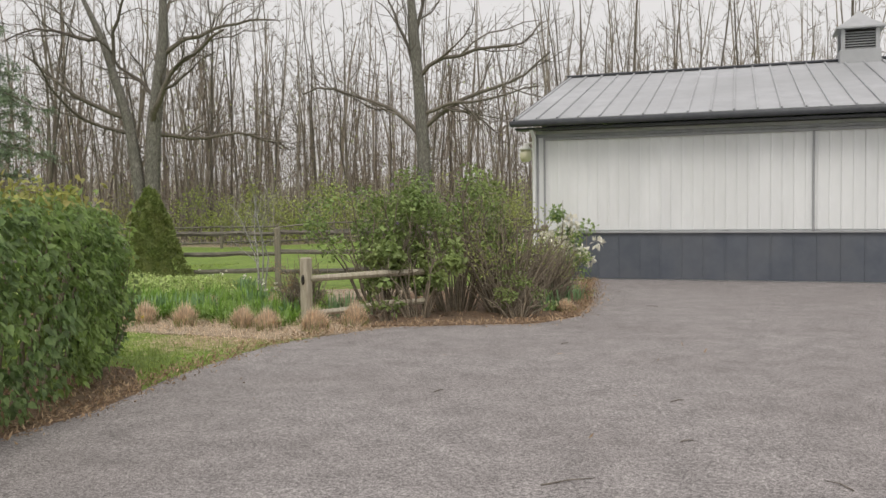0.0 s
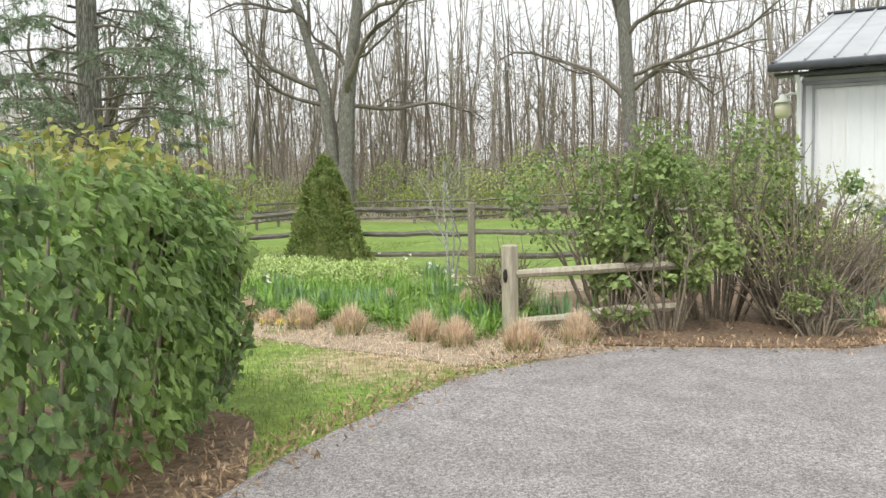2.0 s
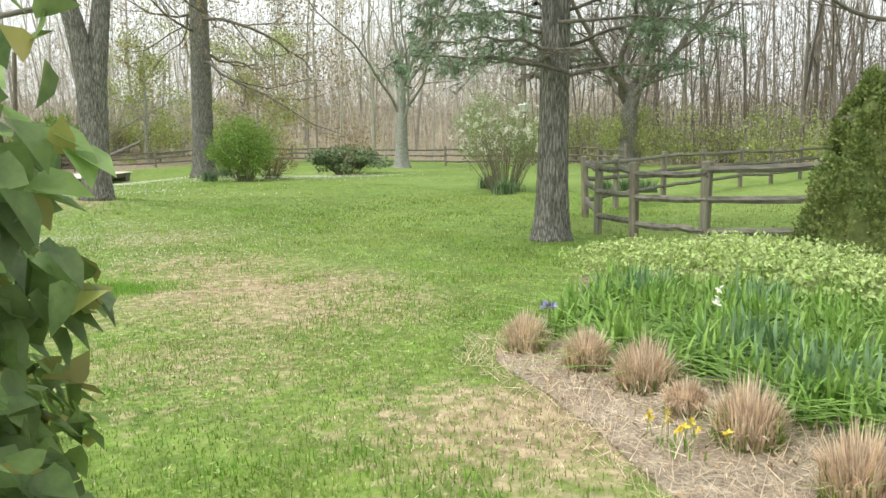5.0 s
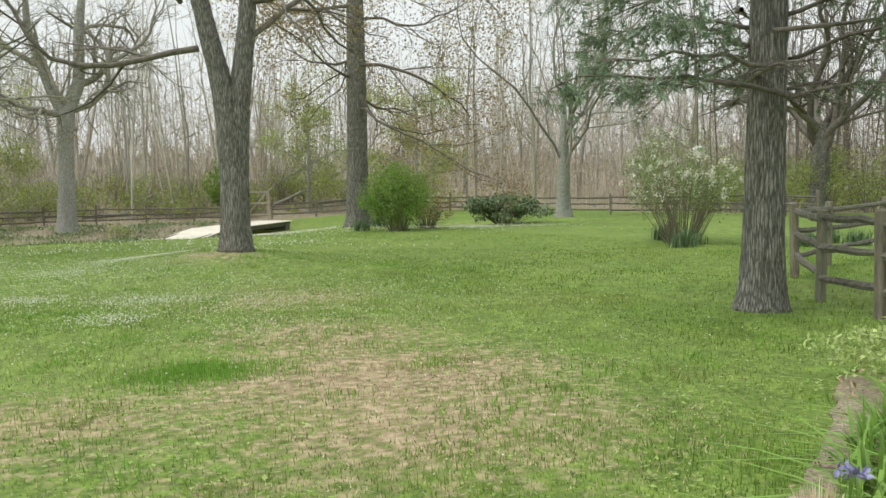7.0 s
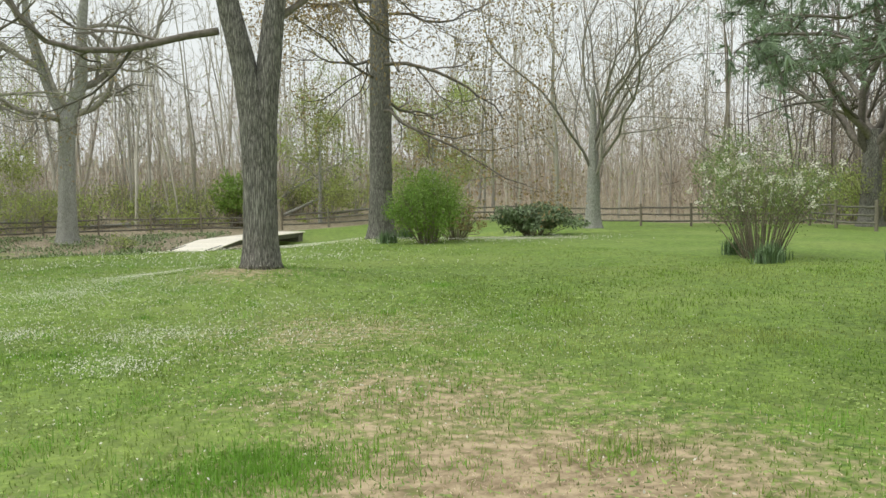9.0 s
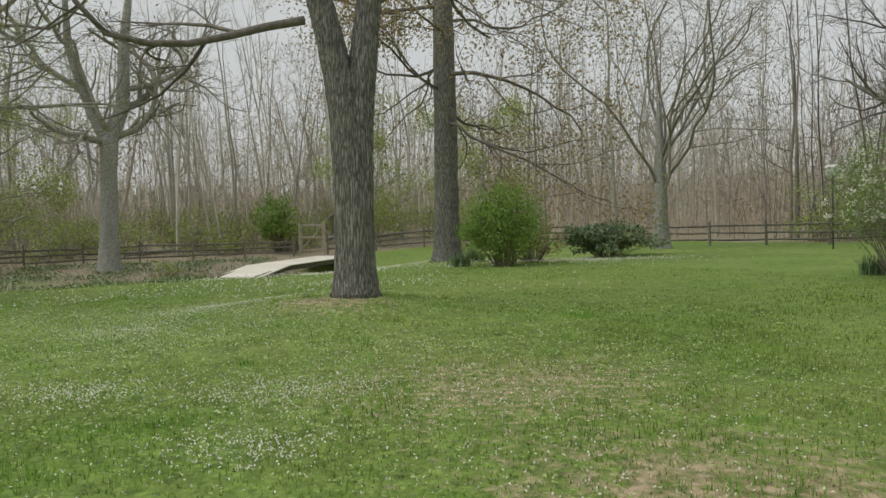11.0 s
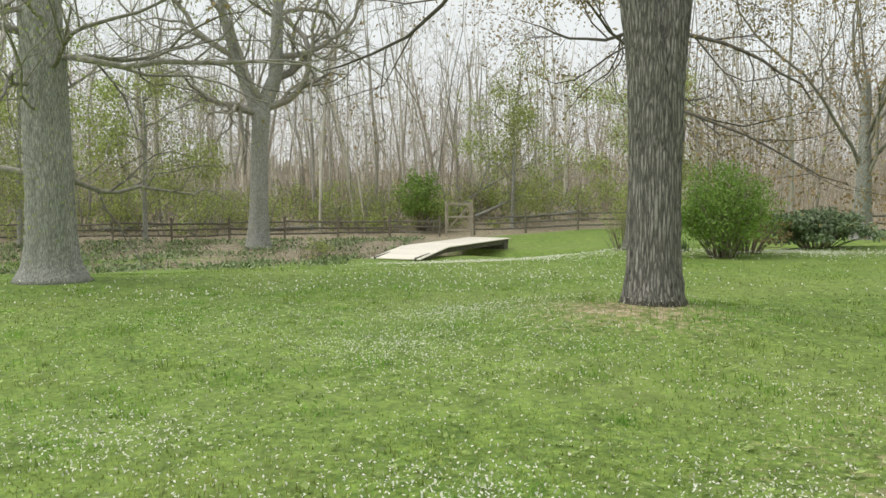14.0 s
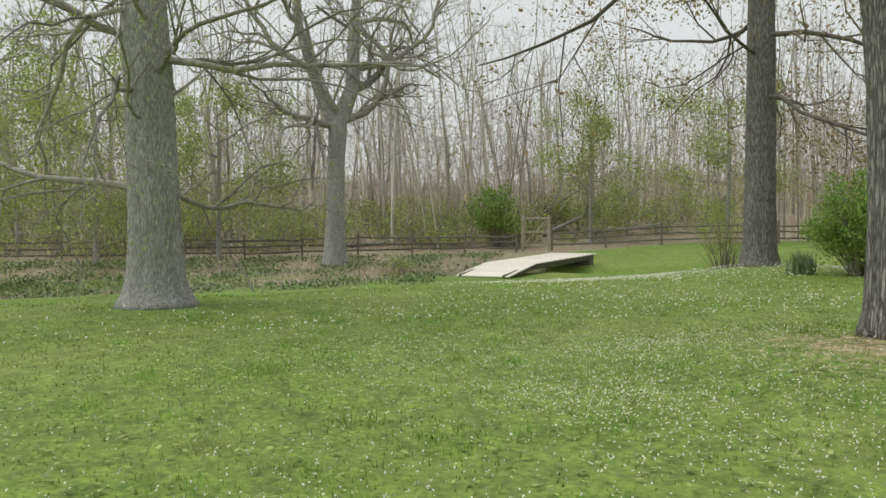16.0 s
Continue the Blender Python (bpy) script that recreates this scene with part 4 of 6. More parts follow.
rng = np.random.default_rng(5)
spots = {1: [], 2: []}
while len(spots[1]) < 330 or len(spots[2]) < 330:
    x, y = rng.uniform(-98, 45), rng.uniform(-30, 92)
    k = wooded(x, y)
    if k and len(spots[k]) < 330:
        spots[k].append((x, y))
far_spots = {1: [], 2: []}
while len(far_spots[1]) < 650 or len(far_spots[2]) < 420:
    x, y = rng.uniform(-190, 90), rng.uniform(-60, 190)
    if x < -98 or y > 92:
        k = 1 if y > 75 and x > -75 else 2
        if len(far_spots[k]) < (0, 650, 420)[k]:
            far_spots[k].append((x, y))
woods("woodland", spots[1], 6, "bare slender brown woodland trees in early spring", DARK_WOOD_BARK, True, (14, 23))
woods("woodland", spots[2], 16, "bare pale grey woodland trees in early spring", WOOD_BARK, True, (10, 19))
woods("far_woodland", far_spots[1], 7, "dense distant bare brown woodland", DARK_WOOD_BARK, False)
woods("far_woodland", far_spots[2], 17, "distant bare pale woodland", WOOD_BARK, False, (11, 18))


# thickets of saplings and fine twigs within the woods
def thicket(area, stems, twigs, leaves, top, bark, leaf, label, seed):
    rng = np.random.default_rng(seed)
    tb = Build()
    q = []
    while len(q) < stems:
        x, y = rng.uniform(-120, 50), rng.uniform(-30, 110)
        if wooded(x, y) == area:
            q.append((x, y, gz(x, y)))
    tb.blades(q, rng.uniform(1.2, 8.0, len(q)), 0.045, rng, 0.3, parts=2)
    q = np.array(q)[rng.integers(0, len(q), twigs)]
    lift = top * rng.beta(1.2, 2.0, twigs)
    q = q + np.stack([rng.normal(0, 1.2, twigs), rng.normal(0, 1.2, twigs), lift + 0.1], 1)
    f = (rng.normal(0, 0.65, q.shape) + np.array([0, 0, 0.6])) * rng.uniform(0.6, 1.7, (twigs, 1))
    g = np.cross(f, rng.normal(0, 1, q.shape))
    g *= 0.021 / (np.linalg.norm(g, axis=1, keepdims=True) + 1e-9)
    tb.add(np.stack([q - g, q + g, q + f], 1).reshape(-1, 3), np.arange(twigs * 3).reshape(-1, 3))
    pick = rng.integers(0, twigs, leaves)
    tb.leaves(q[pick], rng.normal(0, 1, (leaves, 3)), rng.uniform(0.1, 0.22, leaves), OVAL, rng, 0.0, 0.9, 1)
    tagged(tb.make("thicket", [bark, leaf], smooth=False), label, "thicket", kind="stuff")


thicket(1, 6000, 52000, 9000, 15, BROWN_TWIG, HAZE_LEAF, "brown thicket of saplings and twigs within the woods", 9)
thicket(2, 5000, 62000, 18000, 12, PALE_TWIG, HAZE_LEAF, "pale budding thicket of saplings within the woods", 19)
# the far rise of woodland that closes the view
treeline = Build()
ang = np.linspace(radians(20), radians(235), 2400)
crest = 8.0 + np.random.default_rng(4).normal(0, 1.3, 2400) + 1.0 * np.sin(ang * 17)
rows = []
for u, dist in ((0.0, 165), (0.35, 168), (0.7, 172), (1.0, 178)):
    rows.append(np.stack([-20 + dist * np.cos(ang), 20 + dist * np.sin(ang), 1.0 + crest * u], 1))
rows = np.stack(rows, 1)
k1, k2 = np.meshgrid(np.arange(2399), np.arange(3), indexing="ij")
treeline.add(rows.reshape(-1, 3), np.stack([k1 * 4 + k2, (k1 + 1) * 4 + k2, (k1 + 1) * 4 + k2 + 1, k1 * 4 + k2 + 1], -1).reshape(-1, 4))
# haze of distance is painted into this pale colour
HAZY_WOOD = material("hazy_wooded_rise", (0.33, 0.315, 0.26), (0.54, 0.52, 0.44), 0.9, 1.0, 0, (0.32, 0.33, 0.22), 0.05, 0.5, (1, 1, 0.12))
tagged(treeline.make("backdrop", HAZY_WOOD), "distant wooded rise, bare and hazy", "backdrop", kind="structure")

# budding green undergrowth along the edge of the woods
def undergrowth(spots, seed, leaf, label):
    rng = np.random.default_rng(seed)
    ub = Build()
    for x, y, hgt, rad in spots:
        n = int(70 + 55 * rad * hgt ** 0.5)
        knots = rng.normal(0, 1, (9, 3))
        knots /= np.linalg.norm(knots, axis=1, keepdims=True)
        knots = knots * rng.uniform(0.35, 0.95, (9, 1)) * np.array([rad, rad, hgt * 0.45]) + np.array([0, 0, hgt * 0.5])
        d = rng.normal(0, 1, (n, 3))
        d /= np.linalg.norm(d, axis=1, keepdims=True)
        p = knots[rng.integers(0, 9, n)] + d * rng.uniform(0.2, 1, (n, 1)) * np.array([rad, rad, hgt * 0.6]) * 0.42
        p[:, 2] = np.maximum(p[:, 2], 0.08)
        base = np.array([x, y, gz(x, y)])
        ub.leaves(p + base, d, rng.uniform(0.1, 0.24, n), OVAL, rng, 0.2, 0.9)
        for s in range(6):
            q = base + np.array([rng.normal(0, rad * 0.2), rng.normal(0, rad * 0.2), -0.05])
            e = base + np.array([rng.normal(0, rad * 0.5), rng.normal(0, rad * 0.5), hgt * rng.uniform(0.8, 1.3)])
            ub.tube([q, (q + e) / 2 + rng.normal(0, 0.15, 3), e], [0.03, 0.02, 0.008], 3, 1, cap=False)
    tagged(ub.make("undergrowth", [leaf, GREY_TWIG], smooth=False), label, "undergrowth", kind="stuff")


rng = np.random.default_rng(8)
undergrowth([(rng.uniform(-45, 22), rng.uniform(48.2, 56), rng.uniform(0.9, 4.4), rng.uniform(0.9, 2.6)) for k in range(220)], 18, HAZE_LEAF, "budding yellow-green shrubs behind the paddock")
undergrowth([(rng.uniform(-76, -64.8), rng.uniform(-14, 44), rng.uniform(0.6, 3.2), rng.uniform(0.8, 2.2)) for k in range(240)], 28, HAZE_LEAF, "budding yellow-green shrubs behind the low fence")

# fallen and leaning dead trees behind the garden gate
for k, (x, y, L, a, tilt) in enumerate(((-68.5, 29.0, 7.0, 62, 24), (-67.5, 31.5, 6.0, 75, 15), (-69.5, 27.5, 8.0, 80, 36), (-66.8, 15.5, 6.0, 95, 3), (-67.5, 6.0, 7.0, 80, 4))):
    r2 = np.random.default_rng(300 + k)
    log = thing("fallen_tree", (x, y, gz(x, y)), "grey dead tree fallen among the woodland brush", "fallen tree")
    fb, tips = Build(), []
    way = np.array([math.cos(radians(a)) * math.cos(radians(tilt)), math.sin(radians(a)) * math.cos(radians(tilt)), math.sin(radians(tilt))])
    limb(fb, r2, (0, 0, 0.1), way, L, 0.14, 1, tips, (None, (7, 0.4, 0.35), (4, 0.5, 0.2)), 0.05, 0.0)
    fb.make("trunk", PALE_BARK, log)


# ---- split-rail fences ----
post_b = Build()
post_b.box((0, 0, 0.58), (0.13, 0.11, 1.36), bevel=0.02)
post_mesh = post_b.mesh("post", [POST_WOOD], False)


def rail_mesh(seed):
    r = np.random.default_rng(seed)
    q = Build()
    u = np.linspace(-0.5, 0.5, 7)
    pts = np.stack([u, r.normal(0, 0.008, 7), r.normal(0, 0.008, 7) - 0.05 * (0.25 - u * u)], 1)
    q.tube(pts, 0.052 * (1 + r.normal(0, 0.08, 7)), 6, 0, True, 0.1, seed)
    return q.mesh("rail", [RAIL_WOOD], False)


RAILS = [rail_mesh(s) for s in range(4)]


def rail_fence(points, label, seed, heights=(0.35, 0.75, 1.13), group=""):
    r = np.random.default_rng(seed)
    f = thing("split_rail_fence", (points[0][0], points[0][1], gz(*points[0])), label, "fence", group)
    base = Vector(f.location)
    for x, y in points:
        p = new("post", post_mesh)
        p.parent = f
        p.matrix_basis = Matrix.Translation(Vector((x, y, gz(x, y))) - base) @ Matrix.Rotation(r.uniform(-0.3, 0.3), 4, "Z") @ Matrix.Rotation(r.normal(0, 0.025), 4, "X")
    for (ax, ay), (bx, by) in zip(points, points[1:]):
        for hh in heights:
            a = Vector((ax, ay, gz(ax, ay) + hh + r.normal(0, 0.025)))
            c = Vector((bx, by, gz(bx, by) + hh + r.normal(0, 0.025)))
            rail = new("rail", RAILS[int(r.integers(0, 4))])
            rail.parent = f
            d = c - a
            rail.matrix_basis = Matrix.Translation((a + c) / 2 - base) @ d.to_track_quat("X", "Z").to_matrix().to_4x4() @ Matrix.Diagonal((d.length + 0.1, 1, 1, 1))


def line(a, b, n):
    return [(a[0] + (b[0] - a[0]) * k / n, a[1] + (b[1] - a[1]) * k / n) for k in range(n + 1)]


FRONT = [(1.2, 17.4), (-1.6, 17.4), (-4.3, 17.7), (-6.9, 18.35), (-9.35, 18.1), (-11.0, 18.7), (-12.6, 19.7), (-14.6, 21.6), (-16.0, 24.2), (-16.9, 27.2)]
rail_fence(FRONT, "weathered three-rail split-rail paddock fence", 41)
rail_fence([(-16.9, 27.2), (-17.6, 30), (-18.3, 33), (-19, 36), (-19.6, 39), (-20, 42), (-20, 45)] + line((-20, 45), (22, 46.5), 14)[1:], "weathered split-rail fence round the back of the paddock", 42)
rail_fence(line((-64, -14), (-62.3, 24.9), 13), "low weathered split-rail fence along the woodland", 43, (0.3, 0.62, 0.95))
rail_fence(line((-62.6, 27.2), (-55, 40.5), 5) + line((-55, 40.5), (-36, 45), 6)[1:] + [(-33, 43), (-30, 41.5)], "weathered split-rail fence at the woodland corner", 44, (0.3, 0.65, 1.0))

# tall gate frame with a diagonal brace
gate = thing("garden_gate", (-62.3, 26.1, gz(-62.3, 26.1)), "weathered tall wooden gate frame with diagonal brace", "gate", turn=74)
gate.scale = (0.76, 1, 1.02)
q = Build()
for x in (-1.0, 1.0):
    q = Build()
    q.box((x, 0, 0.95), (0.16, 0.16, 2.1), bevel=0.015)
    q.make("post", GREY_WOOD, gate, smooth=False)
q = Build()
for z in (0.35, 1.1, 1.85):
    q.box((0, 0, z), (1.84, 0.07, 0.12), bevel=0.01)
q.box((0, 0.06, 1.1), (2.25, 0.04, 0.1), Matrix.Rotation(radians(-39), 4, "Y"))
for x in (-0.86, 0.86):
    q.box((x, 0.0, 1.1), (0.1, 0.05, 1.62), bevel=0.01)
q.make("door", GREY_WOOD, gate, smooth=False)

# ---- plank footbridge over the ditch ----
A0, A1, TOP = Vector((-47.9, 18.15, 0)), Vector((-49.7, 20.0, 0)), Vector((-54.4, 24.9, 0))
z_foot, z_top = gz(A0.x, A0.y) + 0.04, gz(A0.x, A0.y) + 0.42
bridge = thing("footbridge", (A0.x, A0.y, z_foot), "bleached plank footbridge with a sloping ramp", "bridge")
way = (TOP - A0).normalized()
across = Vector((-way.y, way.x, 0))
stringers = Build()
for s in (-0.95, 0.95):
    p1, p2, p3 = Vector((0, 0, -0.04)) + across * s, (A1 - A0) + across * s + Vector((0, 0, z_top - z_foot - 0.14)), (TOP - A0) + across * s + Vector((0, 0, z_top + 0.12 - z_foot - 0.14))
    for a, c in ((p1, p2), (p2, p3)):
        d = c - a
        stringers.box((a + c) / 2, (d.length, 0.09, 0.22), d.to_track_quat("X", "Z").to_matrix().to_4x4())
stringers.box(TOP - A0 - way * 0.4 + Vector((0, 0, -0.1)), (0.5, 2.1, 0.9), Matrix.Rotation(math.atan2(way.y, way.x), 4, "Z"), bevel=0.03)
stringers.make("beam", RAIL_WOOD, bridge, smooth=False)
plank = Build()
plank.box((0, 0, 0), (0.19, 2.3, 0.045), bevel=0.008)
plank_mesh = plank.mesh("plank", [DECK_WOOD], False)
for a, c, za, zc in ((A0, A1, z_foot, z_top), (A1, TOP, z_top, z_top + 0.12)):
    d = Vector((c.x - a.x, c.y - a.y, zc - za))
    n = int(d.length / 0.2)
    for k in range(n):
        p = new("plank", plank_mesh)
        p.parent = bridge
        p.matrix_basis = Matrix.Translation(Vector((a.x, a.y, za)) + d * ((k + 0.5) / n) - Vector((A0.x, A0.y, z_foot))) @ d.to_track_quat("X", "Z").to_matrix().to_4x4()


# ---- lilac hedge along the drive ----
def shell(rng, n, centre, half, height, lump=0.1, power=2.6, low=0.02):
    """Points and outward ways on a lumpy rounded block that stands on the ground."""
    a = rng.uniform(0, 2 * np.pi, n)
    u = rng.uniform(low, 1.0, n) ** 0.8
    prof = (1 - np.clip((u - 0.55) / 0.45, 0, 1) ** (power + 1.5) * 0.34) * (0.86 + 0.14 * np.clip(u / 0.3, 0, 1))
    cx, sy = np.cos(a), np.sin(a)
    sq = (np.abs(cx) ** 3 + np.abs(sy) ** 3) ** (-1 / 3)
    rad = prof * sq * np.where(u > 0.97, np.sqrt(rng.uniform(0, 1, n)), 1)
    wob = 1 + lump * (np.sin(a * 7 + u * 9) * np.sin(u * 13 + a * 3) + 0.6 * np.sin(a * 17 - u * 21))
    p = np.stack([centre[0] + half[0] * cx * rad * wob, centre[1] + half[1] * sy * rad * wob, centre[2] + height * u * (1 + 0.5 * lump * np.sin(a * 9 + 2 * rad * 5))], 1)
    out = np.stack([cx * half[1], sy * half[0], np.zeros(n)], 1)
    out /= np.linalg.norm(out, axis=1, keepdims=True)
    out[:, 2] = np.clip((u - 0.5) * 2.4, -0.2, 1.6)
    return p, out / np.linalg.norm(out, axis=1, keepdims=True)


def hedge(loc, half, height, count, seed):
    rng = np.random.default_rng(seed)
    z = gz(loc[0], loc[1])
    t = thing("lilac_hedge", (loc[0], loc[1], z), "dense lilac hedge with broad heart-shaped green leaves and bronze new tips", "hedge")
    st = Build()
    for k in range(90):
        x, y = rng.uniform(-0.7, 0.7) * half[0], rng.uniform(-0.85, 0.85) * half[1]
        e = np.array([x * 1.25, y * 1.08, height * rng.uniform(0.6, 0.85)])
        st.tube([(x * 0.8, y * 0.95, -0.05), (x + rng.normal(0, 0.05), y, height * 0.4), e], [0.022, 0.016, 0.006], 5, cap=False)
    st.make("stems", STEM, t)
    p, o = shell(rng, count, (0, 0, 0.0), half, height, 0.06)
    keep = (p[:, 0] > -0.3 * half[0]) | (rng.random(len(p)) < 0.15)
    p, o = p[keep], o[keep]
    p = p - o * np.abs(rng.normal(0, 0.09, (len(p), 1)))
    # at the open end, random leaves take the young colour to look lit through
    top = (p[:, 2] > height * rng.uniform(0.86, 1.0, len(p))) | ((p[:, 1] > 0.82 * half[1]) & (rng.random(len(p)) < 0.18))
    lf = Build()
    lf.leaves(p[~top], o[~top], rng.uniform(0.042, 0.082, (~top).sum()), HEART, rng, 0.75, 0.38, 0)
    lf.leaves(p[top], o[top], rng.uniform(0.035, 0.065, top.sum()), HEART, rng, 0.1, 0.6, 1)
    for k in range(70):
        a = rng.uniform(-1, 1, 2) * np.array([0.8, 0.9])
        sx, sy, up = a[0] * half[0], a[1] * half[1], rng.uniform(0.04, 0.17)
        z1 = height * 0.96 + up
        lf.tube([(sx, sy, height * 0.8), (sx, sy, z1)], [0.006, 0.003], 4, 2, cap=False)
        c = np.array([sx, sy, 0]) + np.array([0, 0, 1.0]) * np.linspace(height * 0.88, z1, 9)[:, None] + rng.normal(0, 0.025, (9, 3))
        lf.leaves(c, rng.normal(0, 1, (9, 3)) + np.array([0, 0, 0.5]), rng.uniform(0.035, 0.06, 9), HEART, rng, -0.1, 0.5, 1)
    # loose leafy shoots at the open end of the hedge
    for k in range(46):
        a = rng.uniform(0.15, 2.6)
        foot = np.array([math.cos(a) * 0.72 * half[0], half[1] * (0.72 + 0.2 * math.sin(a)), 0.1])
        tip = foot + np.array([rng.normal(0.02, 0.14), rng.uniform(0.0, 0.26), height * rng.uniform(0.3, 0.98)])
        u = np.linspace(0.15, 1, 15)[:, None]
        c = foot + (tip - foot) * u + np.array([0, 0.09, 0]) * np.sin(u * 3.1)
        lf.tube(c[::3] - np.array([0, 0.02, 0.0]), [0.007, 0.006, 0.005, 0.004, 0.003], 4, 2, cap=False)
        young = tip[2] > height * 0.9
        lf.leaves(np.repeat(c, 2, 0) + rng.normal(0, 0.02, (30, 3)), rng.normal(0, 0.7, (30, 3)) + np.array([0.2, 0.5, 0.3]), rng.uniform(0.04, 0.075, 30), HEART, rng, 0.5, 0.5, 0)
        if young:
            lf.leaves(c[-4:], rng.normal(0, 0.7, (4, 3)) + np.array([0, 0, 0.6]), rng.uniform(0.04, 0.06, 4), HEART, rng, -0.2, 0.5, 1)
    inner = shell(rng, 2500, (0, 0, 0.0), (half[0] * 0.84, half[1] * 0.94), height * 0.9, 0.06)
    lf.leaves(inner[0], inner[1], rng.uniform(0.08, 0.12, 2500), HEART, rng, 0.6, 0.5, 0)
    lf.make("leaves", [LILAC_LEAF, YOUNG_LEAF, STEM], t, smooth=True)
    fl = Build()
    for fx, fy, fz in ((half[0] * 0.72, half[1] * 0.9, 1.2),):
        q = rng.normal(0, 1, (70, 3)) * np.array([0.018, 0.018, 0.03]) + np.array([fx, fy, fz])
        fl.leaves(q, rng.normal(0, 1, (70, 3)), 0.018, OVAL, rng, 0, 0.8)
    fl.make("blossom", LILAC_PETAL, t)


hedge((-4.24, 5.7), (1.0, 2.88), 1.8, 22000, 51)


# ---- shrubs ----
def shrub(name, loc, label, half, height, stems, leaf_mat, size, count, seed, clumps=26, flower=None, shape=OVAL, stem_mat=STEM, ball=0.0, low=0.15, category="shrub"):
    """Many stems from one base, leaves in uneven clumps at their ends, and flowers where it has them."""
    rng = np.random.default_rng(seed)
    t = thing(name, (loc[0], loc[1], gz(*loc)), label, category)
    st = Build()
    centres = []
    for k in range(stems):
        a, r = rng.uniform(0, 6.283), math.sqrt(rng.uniform(0, 1))
        hh = height * rng.uniform(0.45, 1.0) * (1 - 0.35 * r * r)
        e = np.array([math.cos(a) * half[0] * r, math.sin(a) * half[1] * r, hh])
        s = np.array([e[0] * 0.25, e[1] * 0.25, -0.05])
        m1 = s + (e - s) * 0.4 + np.array([0, 0, 0.12 * hh]) + rng.normal(0, 0.04, 3)
        m2 = s + (e - s) * 0.75 + np.array([0, 0, 0.06 * hh]) + rng.normal(0, 0.05, 3)
        st.tube([s, m1, m2, e], [0.018, 0.013, 0.009, 0.004], 4, cap=False)
        for b in range(3):
            q = m1 + (e - m1) * rng.uniform(0, 0.9)
            f = q + rng.normal(0, 0.16, 3) + np.array([0, 0, 0.2])
            st.tube([q, (q + f) / 2 + rng.normal(0, 0.02, 3), f], [0.007, 0.005, 0.003], 3, cap=False)
            centres.append(f)
        centres.append(e)
    st.make("stems", stem_mat, t)
    if count:
        centres = np.array(centres)
        pick = centres[rng.integers(0, len(centres), clumps)] * np.array([1.04, 1.04, 1.0])
        pick = pick[pick[:, 2] > height * low]
        c = pick[rng.integers(0, len(pick), count)]
        d = rng.normal(0, 1, (count, 3))
        d /= np.linalg.norm(d, axis=1, keepdims=True)
        spread = np.array([half[0], half[1], height * 0.5]) * 0.21
        p = c + d * spread * rng.uniform(0.3, 1, (count, 1)) ** 0.6
        if ball:
            m = int(count * ball)
            r3 = rng.uniform(0.55, 1.0, (m, 1)) * (1 + 0.12 * np.sin(d[:m, :1] * 7 + d[:m, 1:2] * 5) + 0.1 * np.sin(d[:m, 2:] * 11 + d[:m, :1] * 9))
            p[:m] = np.array([0, 0, height * 0.54]) + d[:m] * r3 * np.array([half[0], half[1], height * 0.48])
        p[:, 2] = np.clip(p[:, 2], 0.06, None)
        lf = Build()
        lf.leaves(p, d * 0.7 + np.array([0, 0, 0.3]), size * rng.uniform(0.6, 1.25, count), shape, rng, 0.3, 0.6)
        lf.make("leaves", leaf_mat, t, smooth=False)
    if flower:
        mat, n, fs, per = flower
        centres = np.array(centres)
        order = centres[rng.integers(0, len(centres), n)]
        order = order[order[:, 2] > height * 0.35]
        c = np.repeat(order * np.array([1.08, 1.08, 1.05]), per, 0)
        fb = Build()
        d = rng.normal(0, 1, c.shape)
        d /= np.linalg.norm(d, axis=1, keepdims=True)
        fb.leaves(c + d * fs * 0.5, d, fs * 0.9, OVAL, rng, 0, 0.3)
        fb.make("blossom", mat, t)
    return t


shrub("lilac_bush", (-1.55, 12.95), "tall loose lilac bush with fresh green leaves and bare brown stems", (1.15, 0.85), 2.25, 30, BUSH_LEAF, 0.052, 4300, 61, 46, (LILAC_PETAL, 6, 0.022, 60), HEART, low=0.3)
shrub("lilac_bush", (-0.45, 13.1), "tall loose lilac bush with fresh green leaves and bare brown stems", (0.95, 0.8), 2.6, 30, BUSH_LEAF, 0.052, 4300, 62, 46, None, HEART, low=0.3)
shrub("lilac_bush", (-0.95, 12.3), "low leafy lilac sucker growth in front of the taller bush", (0.65, 0.5), 1.35, 18, BUSH_LEAF, 0.07, 2000, 63, 30, None, HEART)
shrub("twiggy_shrub", (0.35, 12.9), "twiggy tan shrub with few budding leaves", (0.95, 0.8), 1.75, 100, HAZE_LEAF, 0.045, 1800, 64, 80, low=0.3)
shrub("twiggy_shrub", (0.95, 13.9), "twiggy tan shrub with few budding leaves", (0.65, 0.7), 1.25, 75, HAZE_LEAF, 0.04, 1100, 65, 60)
shrub("rhododendron", (1.15, 15.6), "dark-leaved rhododendron with white blossom heads beside the barn", (0.75, 0.7), 1.25, 40, LILAC_LEAF, 0.09, 2200, 66, 50, (WHITE_PETAL, 70, 0.12, 26))
shrub("bronze_shrub", (-2.75, 12.75), "small reddish-brown twiggy shrub", (0.4, 0.35), 0.75, 60, BUD, 0.025, 900, 67, 40)
shrub("low_shrub", (0.45, 12.25), "low green shrub at the drive edge", (0.5, 0.35), 0.55, 22, BUSH_LEAF, 0.05, 900, 68, 24)
shrub("low_shrub", (-1.35, 11.85), "low leafy seedling at the drive edge", (0.25, 0.2), 0.3, 9, BUSH_LEAF, 0.1, 90, 69, 12)
